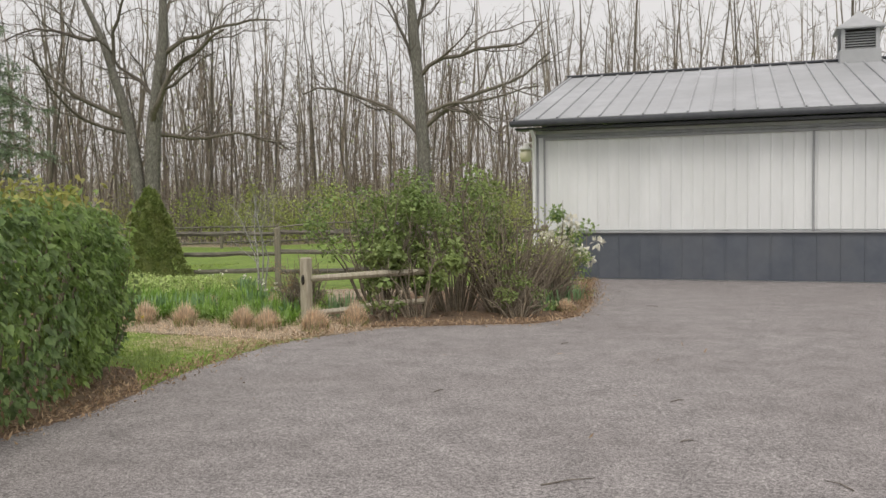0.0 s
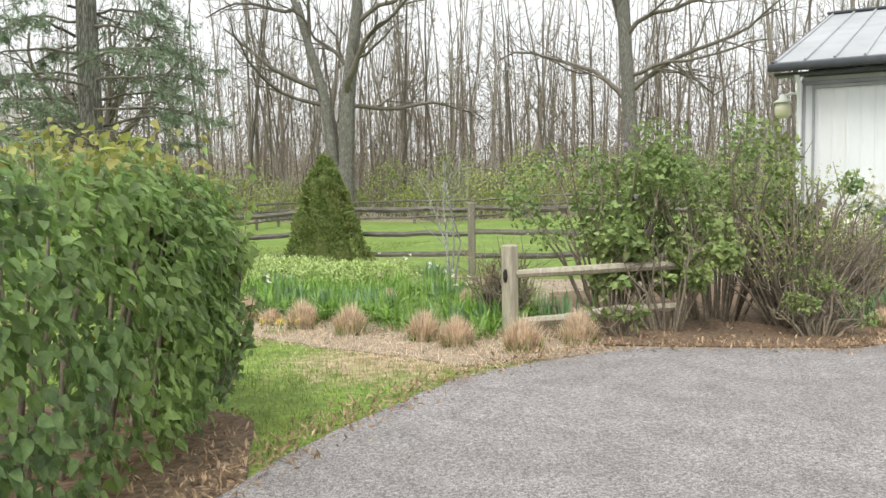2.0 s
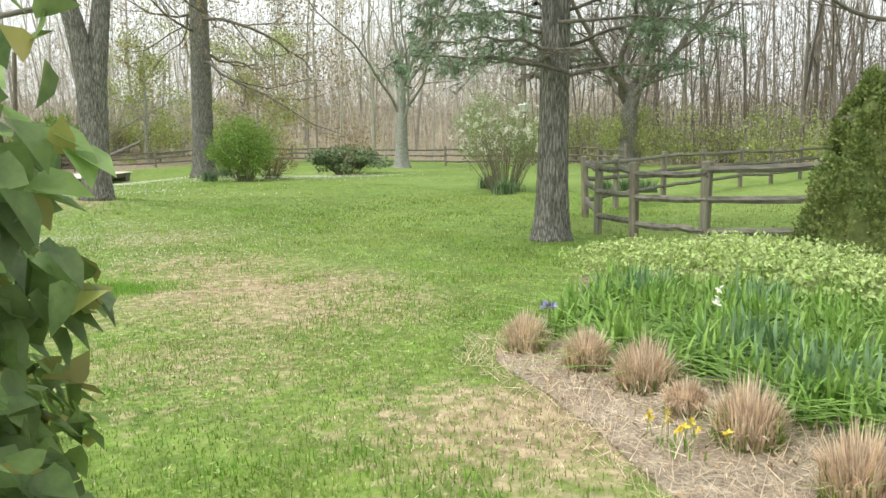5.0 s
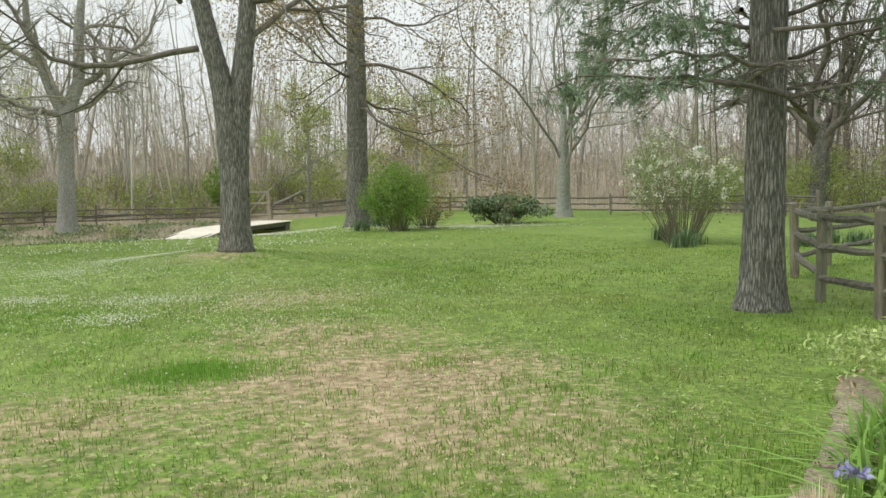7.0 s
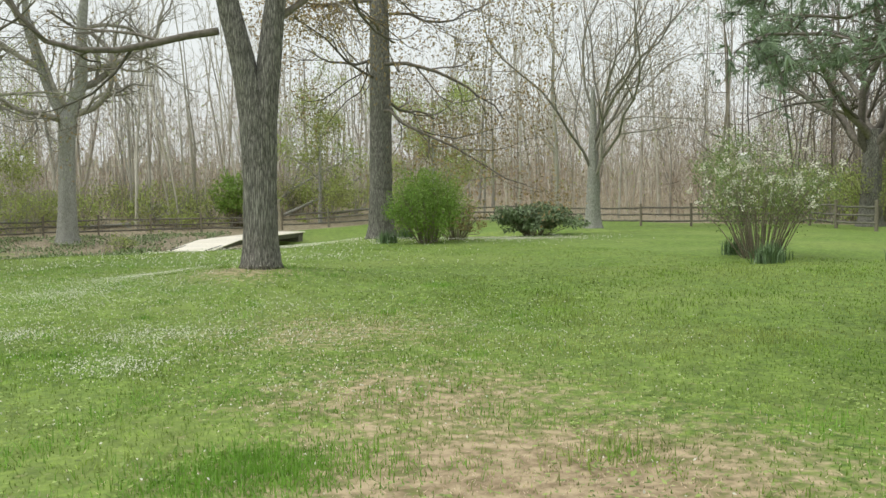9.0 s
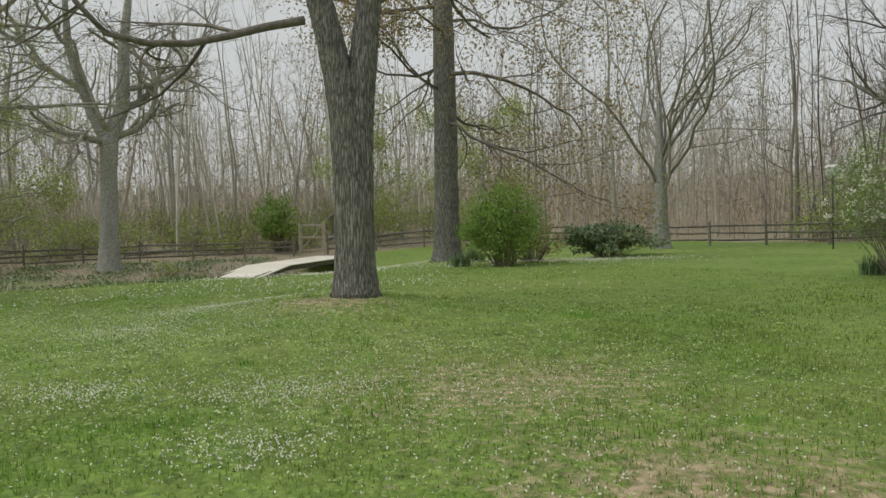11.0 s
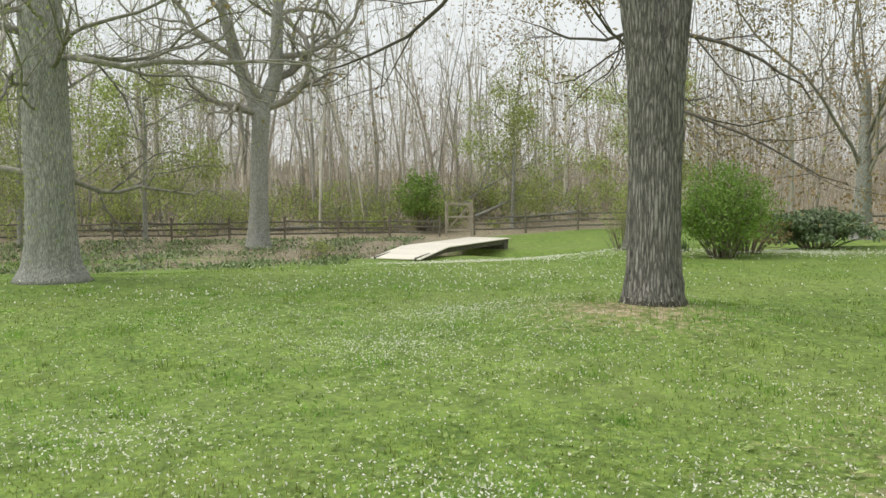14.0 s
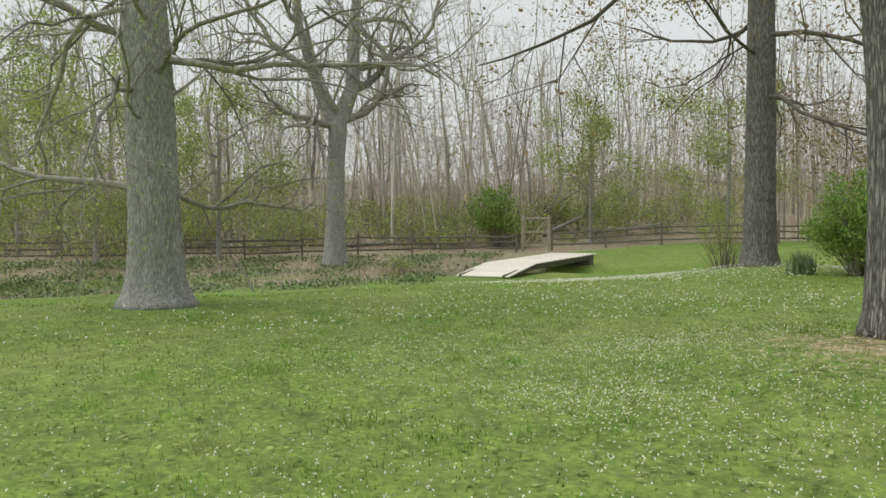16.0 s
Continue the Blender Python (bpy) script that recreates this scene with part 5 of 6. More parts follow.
shrub("round_bush", (-33.6, 23.2), "rounded fresh-green bush on the far lawn", (1.4, 1.35), 2.45, 60, BRIGHT_LEAF, 0.08, 15000, 70, 90, ball=0.55)
shrub("brown_shrub", (-35.2, 25.2), "dull brown-green low shrub beside the round bush", (1.4, 0.9), 1.2, 50, BUD, 0.08, 1800, 71, 40)
shrub("spreading_juniper", (-39.6, 31.6), "low spreading dark juniper", (2.5, 1.7), 1.45, 60, JUNIPER, 0.17, 7500, 72, 90, low=0.0)
shrub("flowering_bush", (-22.4, 26.5), "vase-shaped bush covered in white blossom", (1.75, 1.6), 3.3, 70, BUSH_LEAF, 0.065, 8500, 73, 120, (WHITE_PETAL, 420, 0.075, 6), low=0.1, ball=0.35)
shrub("green_shrub", (-66.5, 25.2), "bright green shrub behind the garden gate", (2.2, 2.0), 4.0, 40, BRIGHT_LEAF, 0.2, 3000, 74, 60)
shrub("ditch_shrub", (-51.5, 15.6), "small budding shrub on the ditch bank", (0.9, 0.9), 1.4, 40, HAZE_LEAF, 0.08, 900, 75, 40)
shrub("ditch_shrub", (-47.5, 28.5), "budding twiggy shrub on the ditch bank", (1.2, 1.2), 3.2, 60, HAZE_LEAF, 0.08, 1500, 76, 60)
shrub("understory_bush", (-33.5, 46.5), "budding grey-green understory tree by the fence", (2.2, 1.8), 4.0, 40, HAZE_LEAF, 0.12, 3000, 77, 60)

# pale bare sapling in the bed
rng = np.random.default_rng(80)
sap = thing("bare_sapling", (-4.0, 15.3, gz(-4.0, 15.3)), "pale leafless multi-stemmed sapling in the garden bed", "sapling")
sb, tips = Build(), []
for k in range(4):
    limb(sb, rng, (rng.normal(0, 0.05), rng.normal(0, 0.05), -0.05), (rng.normal(0, 0.2), rng.normal(0, 0.2), 1), 2.0, 0.02, 2, tips, (None, None, (6, 0.42, 0.35), (2, 0.5, 0.3)), 0.14, 0.05)
sb.make("stems", PALE_BARK, sap)

# clipped dwarf conifer
rng = np.random.default_rng(81)
con = thing("dwarf_conifer", (-6.85, 17.35, gz(-6.85, 17.35)), "dense cone-shaped dwarf conifer with fine dark green sprays", "conifer")
cb = Build()
for k in range(520):
    u, a = rng.uniform(0, 1) ** 1.2, k * 2.39996 + rng.normal(0, 0.15)
    prof = 0.70 * (1 - u) ** 0.6 + 0.03 + (0.16 * math.exp(-(u / 0.16) ** 2) * (1 + math.cos(a + 0.4)))
    centre = np.array([prof * math.cos(a), prof * math.sin(a), 0.08 + 1.98 * u]) * np.array([1, 1, rng.uniform(0.97, 1.03)])
    out = np.array([math.cos(a), math.sin(a), 0.75])
    out /= np.linalg.norm(out)
    knob = rng.uniform(0.06, 0.12) * (1.1 - 0.45 * u)
    m = 44
    d = rng.normal(0, 1, (m, 3)) + out * 0.9
    d /= np.linalg.norm(d, axis=1, keepdims=True)
    cb.leaves(centre - out * 0.06 + d * knob * rng.uniform(0.6, 1.1, (m, 1)), d + out * 0.4, rng.uniform(0.03, 0.06, m), SPRAY, rng, -0.3, 0.3)
cb.make("sprays", CONIFER, con, smooth=False)
core = Build()
core.tube([(0, 0, -0.05), (0, 0, 0.3), (0, 0, 0.9), (0, 0, 1.5), (0, 0, 1.95)], [0.46, 0.5, 0.38, 0.22, 0.04], 14, 0, True, 0.05, 3)
core.make("inner_growth", CONIFER, con)


# ---- the garden bed ----
def tuft(loc, radius, height, seed):
    height = height * 1.0
    rng = np.random.default_rng(seed)
    t = thing("ornamental_grass", (loc[0], loc[1], gz(*loc) + 0.01), "clipped clump of dry tan ornamental grass", "grass clump", "dry grass clumps along the bed")
    n = 900
    a, r = rng.uniform(0, 6.283, n), radius * 0.62 * np.sqrt(rng.uniform(0, 1, n))
    base = np.stack([r * np.cos(a), r * np.sin(a), np.zeros(n)], 1)
    q = Build()
    turn = a + rng.normal(0, 0.5, n)
    tip = base + np.stack([np.cos(turn), np.sin(turn), np.zeros(n)], 1) * (radius * rng.uniform(0.1, 1.0, n) * (0.2 + r / radius))[:, None] + np.array([0, 0, 1]) * (height * rng.uniform(0.5, 1.05, n) * (1 - 1.45 * (r / radius) ** 2))[:, None]
    mid = (base + tip) / 2 + np.array([0, 0, 0.05])
    side = np.stack([-np.sin(turn), np.cos(turn), np.zeros(n)], 1) * 0.0035
    v = np.stack([base - side, base + side, mid - side, mid + side, tip], 1)
    f = (np.arange(n)[:, None, None] * 5 + np.array([[0, 1, 3], [0, 3, 2], [2, 3, 4]])[None]).reshape(-1, 3)
    q.add(v.reshape(-1, 3), f)
    q.make("stalks", DRY_BLADE, t, smooth=False)
    g = Build()
    m = 160
    a = rng.uniform(0, 6.283, m)
    g.blades(np.stack([radius * 0.75 * np.cos(a) * rng.uniform(0.6, 1.1, m), radius * 0.75 * np.sin(a) * rng.uniform(0.6, 1.1, m), np.zeros(m)], 1), height * 0.5, 0.008, rng, 0.7, parts=2)
    g.make("green_shoots", GRASS, t, smooth=False)


for k, (x, y, r, h) in enumerate(((-6.75, 12.3, 0.25, 0.36), (-6.15, 12.25, 0.26, 0.33), (-5.62, 12.15, 0.29, 0.4), (-5.2, 11.95, 0.2, 0.24), (-4.75, 11.8, 0.28, 0.42), (-4.1, 11.55, 0.28, 0.42),
                                  (-3.25, 11.35, 0.28, 0.4), (-2.85, 11.1, 0.28, 0.38), (-2.2, 11.0, 0.3, 0.42), (-1.75, 11.45, 0.28, 0.44), (1.2, 13.0, 0.25, 0.26), (-4.4, 13.6, 0.22, 0.3), (-3.3, 13.3, 0.22, 0.36))):
    tuft((x, y), r * 0.72, h * 0.9, 100 + k)


def fill(rng, poly, n):
    px, py = [q[0] for q in poly], [q[1] for q in poly]
    out = []
    while sum(map(len, out)) < n:
        x, y = rng.uniform(min(px), max(px), n), rng.uniform(min(py), max(py), n)
        k = inside(poly, x, y)
        out.append(np.stack([x[k], y[k]], 1))
    return np.concatenate(out)[:n]


def drape(xy, lift=0.0):
    return np.concatenate([xy, (ground(xy[:, 0], xy[:, 1]) + lift)[:, None]], 1)


rng = np.random.default_rng(120)
LILY_AREA = ((-6.9, 12.7), (-5.4, 12.35), (-4.0, 11.9), (-3.1, 11.7), (-2.55, 11.5), (-2.3, 12.6), (-2.6, 14.6), (-4.5, 15.6), (-6.3, 15.2), (-8.3, 15.0), (-7.5, 13.6))
centres = fill(rng, LILY_AREA, 240)
p = np.repeat(centres, 26, 0)
p = p + rng.normal(0, 0.055, p.shape)
lb = Build()
lb.blades(drape(p, 0.01), 0.33, 0.024, rng, 1.35, parts=3)
tagged(lb.make("daylily_bed", LILY, smooth=False), "bright green arching daylily leaves filling the bed", "daylilies", kind="stuff")
for k, (x, y, n) in enumerate(((-4.9, 12.7, 90), (-4.4, 12.9, 80), (-5.5, 13.1, 80), (-3.6, 13.9, 70), (-7.4, 14.3, 90), (-6.3, 14.5, 70), (-2.1, 12.6, 50), (0.9, 13.2, 50), (1.35, 14.6, 60), (-4.7, 16.6, 80), (-3.0, 12.1, 40))):
    q = np.array([x, y]) + rng.normal(0, 0.16, (n, 2))
    z = gz(x, y)
    ib = Build()
    ib.blades(drape(q, 0.005) - np.array([x, y, z]), 0.36, 0.03, rng, 0.3, parts=3)
    tagged(ib.make("iris_clump", IRIS, smooth=False, loc=(x, y, z)), "upright blue-green sword-leaved iris clump", "iris", "iris clumps in the bed")
# pale variegated ground cover in front of the conifer
rng = np.random.default_rng(121)
for k, (x, y, sx, sy, h) in enumerate(((-8.0, 15.6, 0.95, 0.6, 0.36), (-7.1, 15.9, 0.9, 0.6, 0.42), (-6.2, 15.4, 0.8, 0.55, 0.36), (-5.6, 15.9, 0.7, 0.5, 0.34))):
    pc = Build()
    pp, oo = shell(rng, 2400, (0, 0, 0), (sx, sy), h, 0.2, 2.0)
    inner_p = np.stack([rng.uniform(-0.8, 0.8, 900) * sx, rng.uniform(-0.8, 0.8, 900) * sy, h * rng.uniform(0.85, 1.08, 900)], 1)
    pc.leaves(np.concatenate([pp, inner_p]), np.concatenate([oo, np.tile([0, 0, 1.0], (900, 1))]), rng.uniform(0.035, 0.07, 3300), OVAL, rng, 0.2, 0.6)
    tagged(pc.make("groundcover", PALE_COVER, smooth=False, loc=(x, y, gz(x, y))), "pale yellow-green variegated ground cover mound", "ground cover", "pale mounds before the conifer")

# old post with a mortise and two rails, at the corner of the bed
post = thing("garden_post", (-2.46, 11.72, gz(-2.46, 11.72)), "silvered wooden corner post with a slot and two split rails", "fence post", turn=-32)
q = Build()
q.box((0, 0, 0.44), (0.135, 0.12, 0.98), bevel=0.014)
q.make("post", GREY_WOOD, post, smooth=False)
# no hole is cut: a dark plug on the face paints the mortise's shade
q = Build()
q.tube([(0.0, -0.0615, 0.56), (0.0, -0.0615, 0.6), (0.0, -0.0615, 0.66), (0.0, -0.0615, 0.69)], [0.012, 0.026, 0.026, 0.012], 10)
q.make("slot", HOLLOW_SHADE, post)
q = Build()
for z, dz in ((0.64, 0.0), (0.16, 0.05)):
    q2 = Build()
    q2.tube([(0.05, 0.03, z), (0.3, 0.45, z + 0.01), (0.62, 0.95, z + 0.03 + dz), (0.95, 1.5, z + 0.03 + dz)], [0.04, 0.05, 0.052, 0.045], 7, 0, True, 0.08, 5)
    q2.make("rail", GREY_WOOD, post, smooth=False)

# straw and clippings strewn along the front of the bed
rng = np.random.default_rng(124)
STRAW_AREA = ((-7.3, 12.3), (-6.9, 11.75), (-5.9, 11.5), (-5.2, 11.15), (-4.4, 10.75), (-3.4, 10.35), (-2.5, 9.9), (-1.9, 10.6), (-1.4, 11.2), (-2.0, 12.0), (-3.2, 11.8), (-4.4, 12.1), (-5.5, 12.5), (-6.8, 12.8))
st = Build()
q = fill(rng, STRAW_AREA, 7500)
q = q[~inside(DRIVE, q[:, 0], q[:, 1])]
st.leaves(drape(q, 0.02) + np.array([0, 0, 1.0]) * rng.uniform(0, 0.04, (len(q), 1)), np.tile([0, 0, 1.0], (len(q), 1)), rng.uniform(0.05, 0.16, len(q)), (((-0.025, 0, 0), (0.025, 0, 0), (0, 1, 0)), ((0, 1, 2),)), rng, 0.45, 0.8)
tagged(st.make("straw_mulch", DRY_BLADE, smooth=False), "pale dry straw clippings strewn along the bed edge", "straw", kind="stuff")

# small flowers in the bed
rng = np.random.default_rng(122)


def blossoms(name, spots, mat, label, size, per, height, group):
    for x, y in spots:
        z = gz(x, y) + 0.01
        f = Build()
        for k in range(per):
            q = np.array([rng.normal(0, 0.07), rng.normal(0, 0.07), 0])
            top = q + np.array([rng.normal(0, 0.02), rng.normal(0, 0.02), height * rng.uniform(0.8, 1.15)])
            f.tube([q, top], [0.003, 0.002], 3, 1, cap=False)
            d = rng.normal(0, 1, (7, 3)) + np.array([0, 0, 0.6])
            d /= np.linalg.norm(d, axis=1, keepdims=True)
            f.leaves(np.tile(top, (7, 1)), d, size, OVAL, rng, 0.0, 0.25)
        f.blades(np.stack([rng.normal(0, 0.07, 14), rng.normal(0, 0.07, 14), np.zeros(14)], 1), height * 0.8, 0.012, rng, 0.5, 1, parts=2)
        tagged(f.make(name, [mat, LILY], smooth=False, loc=(x, y, z)), label, "flower", group)


blossoms("yellow_pansies", ((-4.95, 11.5), (-4.85, 11.42)), YELLOW_PETAL, "small yellow pansies among the dry grass", 0.03, 5, 0.12, "pansies")
blossoms("white_narcissus", ((-5.4, 16.4), (-5.2, 16.7), (-3.6, 13.6), (-4.0, 14.3), (-5.9, 13.2), (-3.2, 12.9)), WHITE_PETAL, "white narcissus in bloom", 0.04, 3, 0.42, "narcissus")
blossoms("violet_iris", ((-6.9, 12.65),), VIOLET_PETAL, "pale violet dwarf iris in bloom", 0.05, 5, 0.25, "violet iris")

# strap-leaved clumps on the far lawn
DAFF = material("daffodil_leaf", (0.10, 0.17, 0.07), (0.18, 0.26, 0.12), 6, 0.5, 0, island=0.3)
rng = np.random.default_rng(123)
for x, y in ((-21.2, 25.4), (-21.8, 26.2), (-19.6, 28.0), (-18.9, 29.0), (-20.2, 29.6), (-36.8, 23.9), (-39.5, 24.6), (-34.5, 22.1), (-23.6, 26.9)):
    n = 200
    q = np.array([x, y]) + rng.normal(0, 0.15, (n, 2))
    z = gz(x, y)
    fb = Build()
    fb.blades(drape(q) - np.array([x, y, z]), 0.48, 0.025, rng, 0.55, parts=2)
    tagged(fb.make("daffodil_clump", DAFF, smooth=False, loc=(x, y, z)), "dark green strap-leaved daffodil clump past flowering", "daffodils", "daffodil clumps on the lawn")

# birdhouse on a pole beyond the far fence corner
bx, by = -35.3, 39.8
bird = thing("birdhouse", (bx, by, gz(bx, by)), "white martin house on a thin dark pole", "birdhouse")
q = Build()
q.tube([(0, 0, -0.2), (0, 0, 3.3)], 0.03, 8)
q.make("pole", GUTTER, bird)
q = Build()
for z in (3.2, 3.36):
    q.box((0, 0, z), (0.46, 0.36, 0.13), bevel=0.012)
    q.box((0, 0, z - 0.075), (0.56, 0.46, 0.025))
q.add([(-0.26, -0.24, 3.43), (0.26, -0.24, 3.43), (0.26, 0.24, 3.43), (-0.26, 0.24, 3.43), (-0.26, 0, 3.55), (0.26, 0, 3.55)], [[0, 1, 5], [0, 5, 4], [2, 3, 4], [2, 4, 5], [0, 4, 3], [1, 2, 5]])
q.make("house", LAMP_METAL, bird, smooth=False)

# fresh-leaved young trees behind the ditch
KIDS_S = (None, (6, 0.55, 0.15), (5, 0.5, 0.1), (3, 0.5, 0.1))
for k, (x, y, hh) in enumerate(((-58, 3.2, 9), (-61, 8.6, 8), (-49, 0.5, 8), (-64.5, 30.5, 8), (-60, 37, 9))):
    r2 = np.random.default_rng(130 + k)
    broad_tree("young_tree", (x, y), [([(0, 0, 0), (0.1, 0, hh * 0.3), (0, 0.1, hh * 0.7), (0, 0, hh)], (0.13, 0.11, 0.08, 0.03))], "slender young tree coming into pale green leaf",
               fan(r2, 9, hh * 0.22, hh * 0.9, 3.2, 0.05, 0.3), KIDS_S, PALE_BARK, GREY_TWIG, 140 + k, 0.3, (6, 0.15, OVAL, HAZE_LEAF, 0.3))

# ivy and rough growth on the ditch bank
rng = np.random.default_rng(150)
IVY_AREA = ((-43.5, -4), (-42.5, 8), (-44.5, 14.5), (-48.5, 17.2), (-53, 19.5), (-59, 23), (-61, 12), (-61, -4))
q = fill(rng, IVY_AREA, 26000)
q = q[np.sin(q[:, 0] * 1.3 + 2 * np.sin(q[:, 1] * 0.7)) + np.sin(q[:, 1] * 1.7 + q[:, 0] * 0.4) + rng.normal(0, 0.5, len(q)) > -0.35]
iv = Build()
iv.leaves(drape(q, 0.03) + np.array([0, 0, 1.0]) * rng.uniform(-0.02, 0.14, (len(q), 1)), np.tile([0, 0, 1.0], (len(q), 1)) + rng.normal(0, 0.3, (len(q), 3)), rng.uniform(0.1, 0.2, len(q)), OVAL, rng, 0.0, 0.6)
dead = fill(rng, IVY_AREA, 900)
iv.blades(drape(dead, 0.0), 0.55, 0.03, rng, 0.7, 1, parts=2)
tagged(iv.make("ivy_bank", [IVY, PALE_TWIG], smooth=False), "ivy and dead stems covering the ditch bank", "ivy", kind="stuff")

# ---- fallen twigs and leaves on the drive ----
rng = np.random.default_rng(160)
for x, y, L, a in ((0.45, 4.75, 0.34, 0.4), (1.3, 5.6, 0.1, 0.2), (1.9, 4.7, 0.2, 2.0), (1.5, 6.8, 0.14, 0.5), (-0.4, 7.2, 0.12, 0.9), (0.9, 9.8, 0.12, 0.5), (2.6, 13.6, 0.2, 2.9)):
    tw = Build()
    d = np.array([math.cos(a), math.sin(a), 0])
    tw.tube([-d * L / 2 + np.array([0, 0, 0.006]), np.array([0.01, 0.012, 0.012]), d * L / 2 + np.array([0, 0, 0.005])], [0.0045, 0.0045, 0.002], 5)
    tagged(tw.make("fallen_twig", TWIG, loc=(x, y, 0)), "thin dark fallen twig on the asphalt", "twig", "twigs on the drive")
edge = [(x, y) for x, y in DRIVE[1:15]]
pts = []
for (ax, ay), (bx2, by2) in zip(edge, edge[1:]):
    n = int(260 * math.hypot(bx2 - ax, by2 - ay))
    u = rng.uniform(0, 1, n)
    pts.append(np.stack([ax + (bx2 - ax) * u + rng.normal(-0.08, 0.13, n), ay + (by2 - ay) * u + rng.normal(0, 0.14, n)], 1))
pts.append(fill(rng, BED, 4500))
pts.append(fill(rng, DRIVE, 170))
pts.append(fill(rng, HEDGE_BED, 3600))
q = np.concatenate(pts)
dl = Build()
dl.leaves(np.concatenate([q, np.maximum(ground(q[:, 0], q[:, 1]), -0.003)[:, None] + rng.uniform(0.008, 0.04, (len(q), 1))], 1), np.tile([0, 0, 1.0], (len(q), 1)) + rng.normal(0, 0.2, (len(q), 3)), rng.uniform(0.03, 0.075, len(q)),
          (((0, 0, 0), (-0.13, 0.5, 0.05), (0, 1, 0), (0.13, 0.5, 0.05)), ((0, 1, 2), (0, 2, 3))), rng, 0.0, 0.9)
MULCH = material("fallen_leaf", (0.24, 0.15, 0.09), (0.48, 0.36, 0.23), 12, 0.9, 0, island=0.4)
tagged(dl.make("leaf_litter", MULCH, smooth=False), "scattered dry brown leaves and chips along the drive edge", "leaf litter", kind="stuff")

# ---- lawn: blades, taller tussocks and small white flowers ----
rng = np.random.default_rng(170)


def lawn_points(x0, x1, y0, y1, n):
    x, y = rng.uniform(x0, x1, n), rng.uniform(y0, y1, n)
    ok = ~inside(DRIVE, x, y) & ~inside(HEDGE_BED, x, y) & ~(inside(BED, x, y) & (rng.random(n) > 0.02)) & (ditch_distance(x, y) > 2.3)
    return np.stack([x[ok], y[ok]], 1)


def patchy(q):
    return 0.5 + 0.5 * np.sin(q[:, 0] * 1.7 + 2 * np.sin(q[:, 1] * 1.1)) * np.sin(q[:, 1] * 1.9 + 1.5 * np.sin(q[:, 0] * 0.7))


LUSH = material("lush_grass", (0.15, 0.32, 0.035), (0.27, 0.48, 0.07), 3, 0.6, 0, island=0.25, leafy=0.45)
gb = Build()
for (x0, x1, y0, y1, n, h, wd) in ((-9, -2.4, 7.5, 14, 52000, 0.05, 0.006), (-20, -5, 7, 18, 95000, 0.045, 0.008), (-36, -14, 1, 26, 70000, 0.045, 0.014), (-22, -8, 16, 28, 20000, 0.07, 0.016)):
    q = lawn_points(x0, x1, y0, y1, n)
    wild = patchy(q)
    dry = rng.random(len(q)) < dryness(q[:, 0], q[:, 1]) * 1.1
    gb.blades(drape(q[~dry]), (h * (0.55 + 0.9 * wild[~dry] ** 2)), wd, rng, 0.6)
    gb.blades(drape(q[dry]), h * 0.6, wd * 0.9, rng, 1.0, 1)
q = np.array([-12.4, 11.35]) + rng.normal(0, 1, (2600, 2)) * np.array([0.26, 0.4])
gb.blades(drape(q), 0.085, 0.008, rng, 0.7, 2)
for k in range(240):
    c = np.array([rng.uniform(-30, -4), rng.uniform(6.5, 17)])
    q = c + rng.normal(0, 0.17, (70, 2)) * rng.uniform(0.5, 1.3, 2)
    q = q[~inside(DRIVE, q[:, 0], q[:, 1]) & ~inside(BED, q[:, 0], q[:, 1]) & ~inside(HEDGE_BED, q[:, 0], q[:, 1])]
    if len(q):
        gb.blades(drape(q), 0.12 if k % 4 == 0 else 0.075, 0.009, rng, 0.9, 2 if k % 3 else 0)
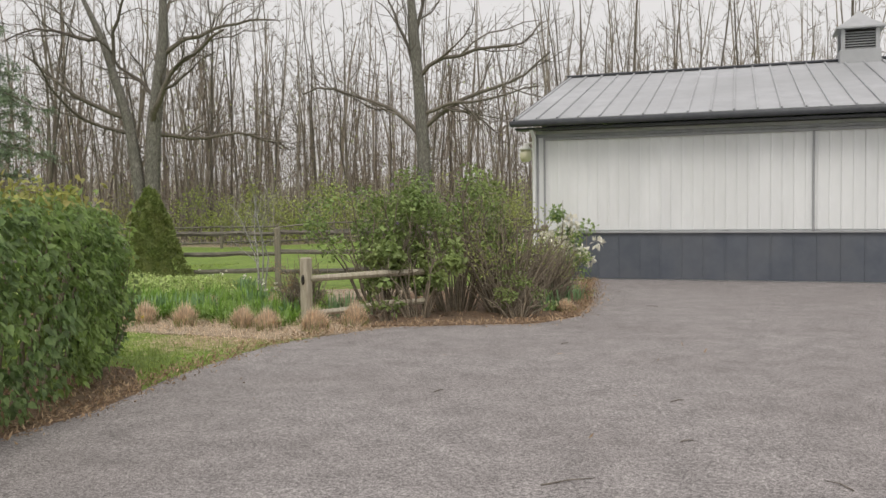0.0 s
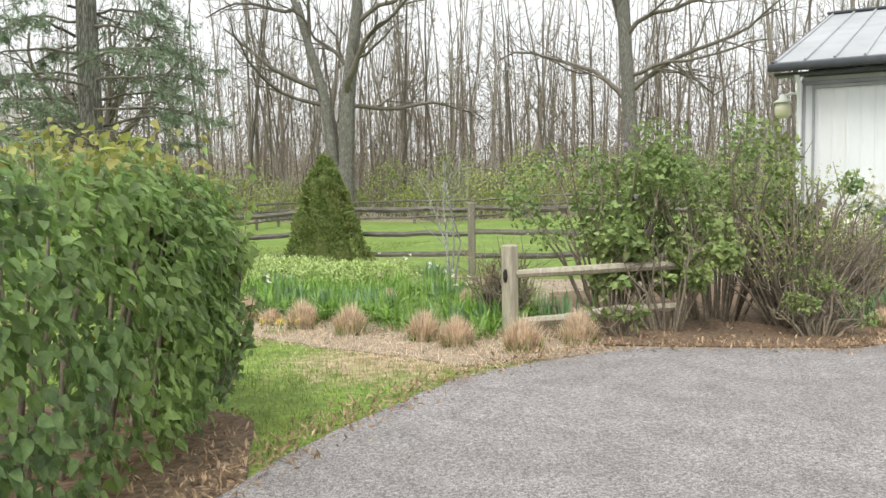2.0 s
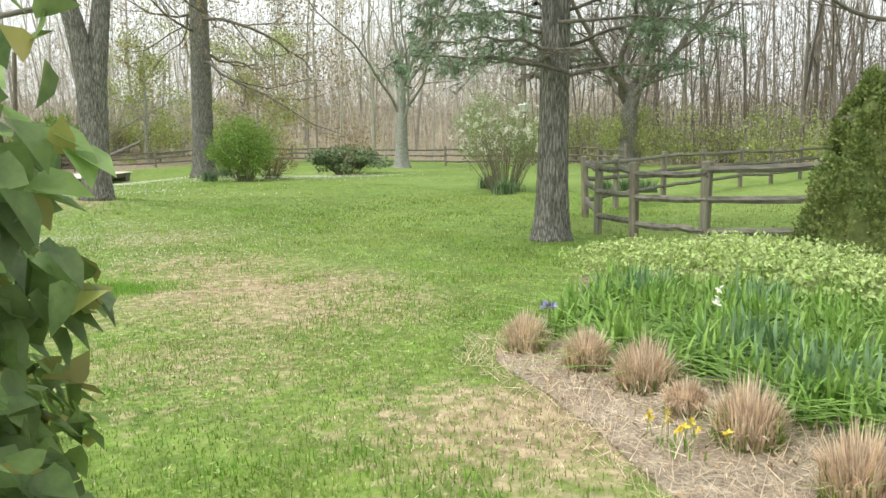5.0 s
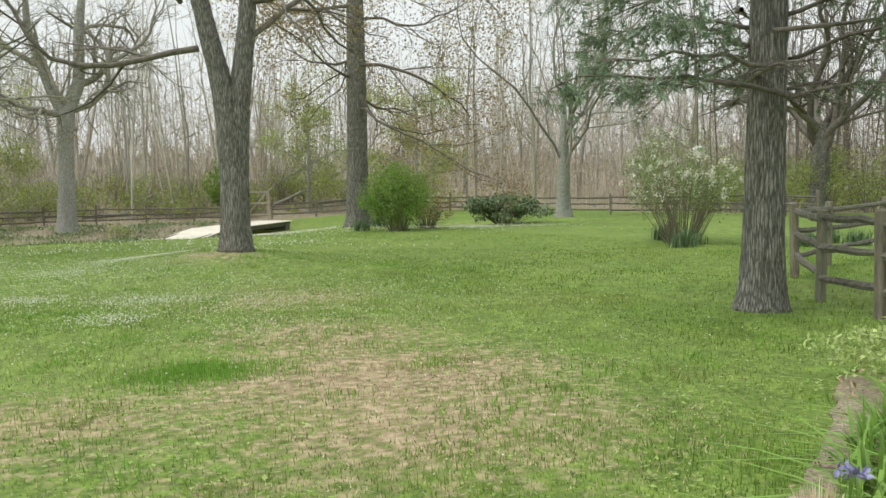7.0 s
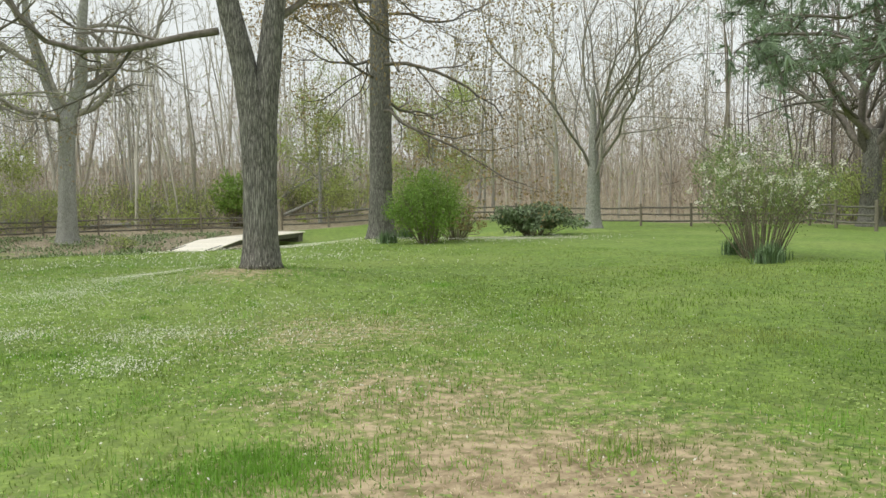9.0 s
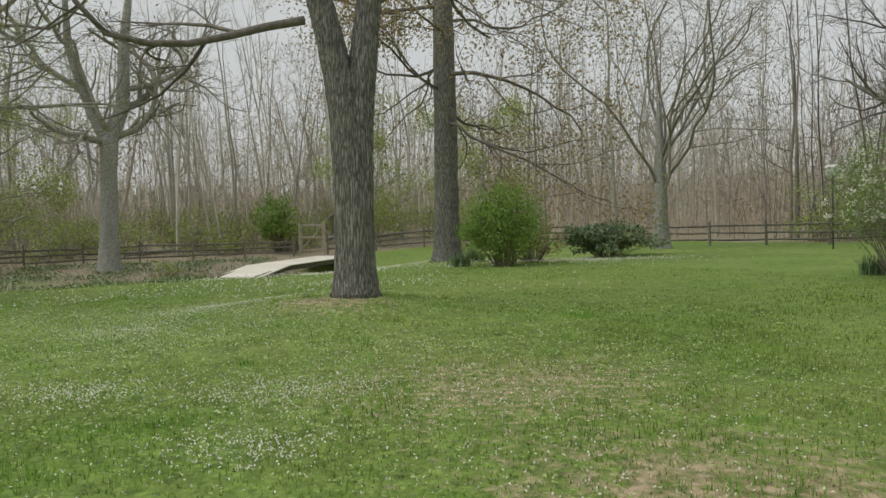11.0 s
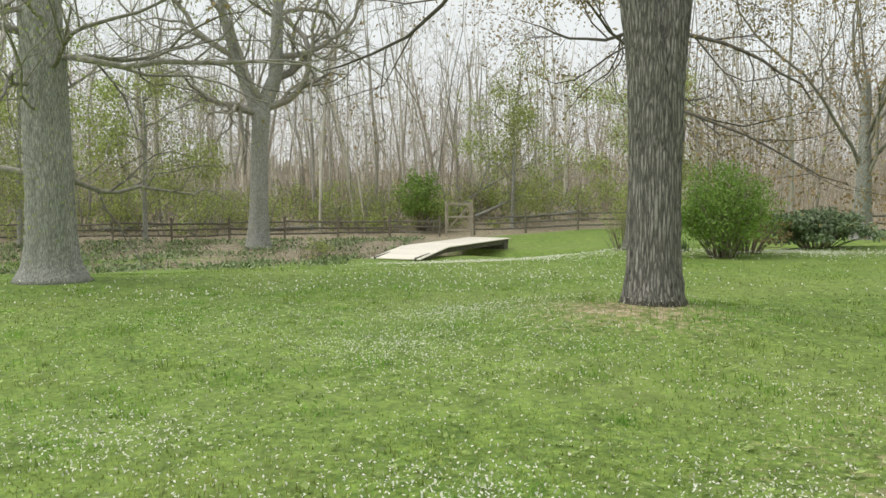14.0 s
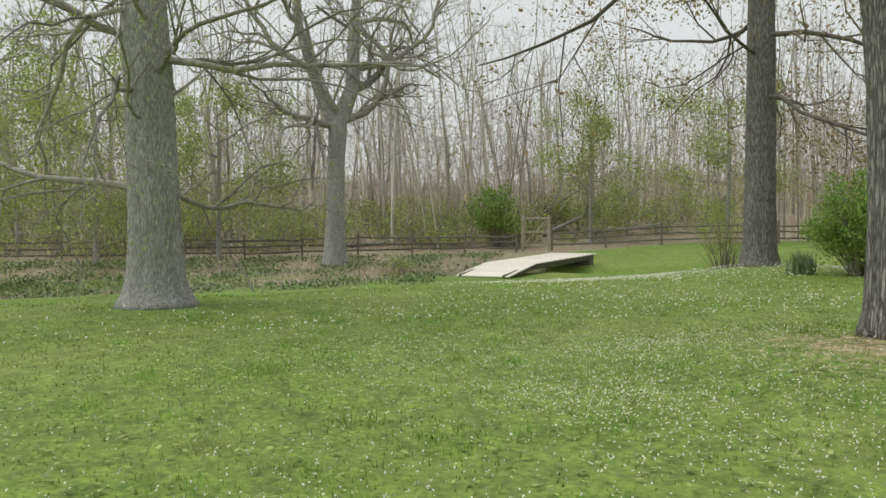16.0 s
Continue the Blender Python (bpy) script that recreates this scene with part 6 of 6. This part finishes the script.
# low broad-leaved weeds and clover between the blades
for x0, x1, y0, y1, n, size in ((-9, -3, 8, 13, 7000, 0.026), (-19, -7, 7, 17, 26000, 0.034), (-32, -17, 4, 20, 16000, 0.055)):
    q = lawn_points(x0, x1, y0, y1, n)
    q = q[patchy(q * 1.6 + 3.1) + rng.normal(0, 0.2, len(q)) > 0.45]
    a, big = rng.uniform(0, 6.283, len(q)), size * rng.uniform(0.6, 1.4, len(q))
    lie = np.stack([np.cos(a), np.sin(a), rng.normal(0.1, 0.18, len(q))], 1)
    over = np.stack([-np.sin(a), np.cos(a), rng.normal(0, 0.18, len(q))], 1)
    leaf = np.array([(0, 0), (-0.3, 0.45), (0, 1), (0.3, 0.45)])
    v = drape(q, 0.03)[:, None] + big[:, None, None] * (leaf[None, :, :1] * over[:, None] + leaf[None, :, 1:] * lie[:, None])
    gb.add(v.reshape(-1, 3), (np.arange(len(q))[:, None, None] * 4 + np.array([[0, 3, 2], [0, 2, 1]])[None]).reshape(-1, 3), 3)
WEED = material("broad_weed_leaf", (0.19, 0.28, 0.06), (0.40, 0.48, 0.17), 3, 0.6, 0, island=0.45, leafy=0.3)
tagged(gb.make("lawn_grass", [GRASS, DRY_BLADE, LUSH, WEED], smooth=False), "uneven spring lawn grass with dry thatch", "grass", kind="stuff")
fl = Build()
pts = []
for x, y, r, n in ((-24.4, 12.4, 1.1, 1300), (-22.0, 12.8, 1.6, 1100), (-38, 19, 3.6, 2600), (-35, 26.5, 3.2, 2600), (-22.6, 11.0, 0.8, 900), (-17.6, 11.6, 0.7, 900), (-20, 8.4, 0.9, 900), (-15.8, 11.0, 0.5, 600), (-18.2, 10.2, 0.5, 600), (-19, 11, 3.6, 1300), (-22, 9.5, 3.5, 1200), (-15.5, 13.5, 2.2, 700), (-17, 15.5, 2.2, 500), (-27, 11, 3.5, 900), (-30, 16, 4, 900), (-20, 12, 6, 2400), (-16.5, 12.6, 1.0, 350), (-18.5, 9.2, 0.9, 350), (-21, 11.2, 1.0, 400), (-19.5, 13.5, 0.8, 300), (-24.5, 10, 1.2, 400), (-14.2, 12.2, 0.8, 200), (-26, 8, 4, 700), (-12, 15, 3, 250), (-16, 10, 3, 600)):
    pts.append(np.array([x, y]) + rng.normal(0, r * 0.6, (n, 2)))
q = np.concatenate(pts)
q = q[~inside(BED, q[:, 0], q[:, 1]) & (q[:, 0] < -7.5) & (ditch_distance(q[:, 0], q[:, 1]) > 2.5 + rng.uniform(0, 6, len(q)))]
sz = np.where(np.hypot(q[:, 0] + 14, q[:, 1] - 10) > 14, 0.046, 0.02) * rng.uniform(0.7, 1.3, len(q))
fl.leaves(drape(q, 0.07), np.tile([0.35, -0.1, 0.8], (len(q), 1)), sz, OVAL, rng, 0.0, 0.5)
tagged(fl.make("lawn_flowers", WHITE_PETAL, smooth=False), "scattered tiny white flowers in the lawn", "wildflowers", kind="stuff")
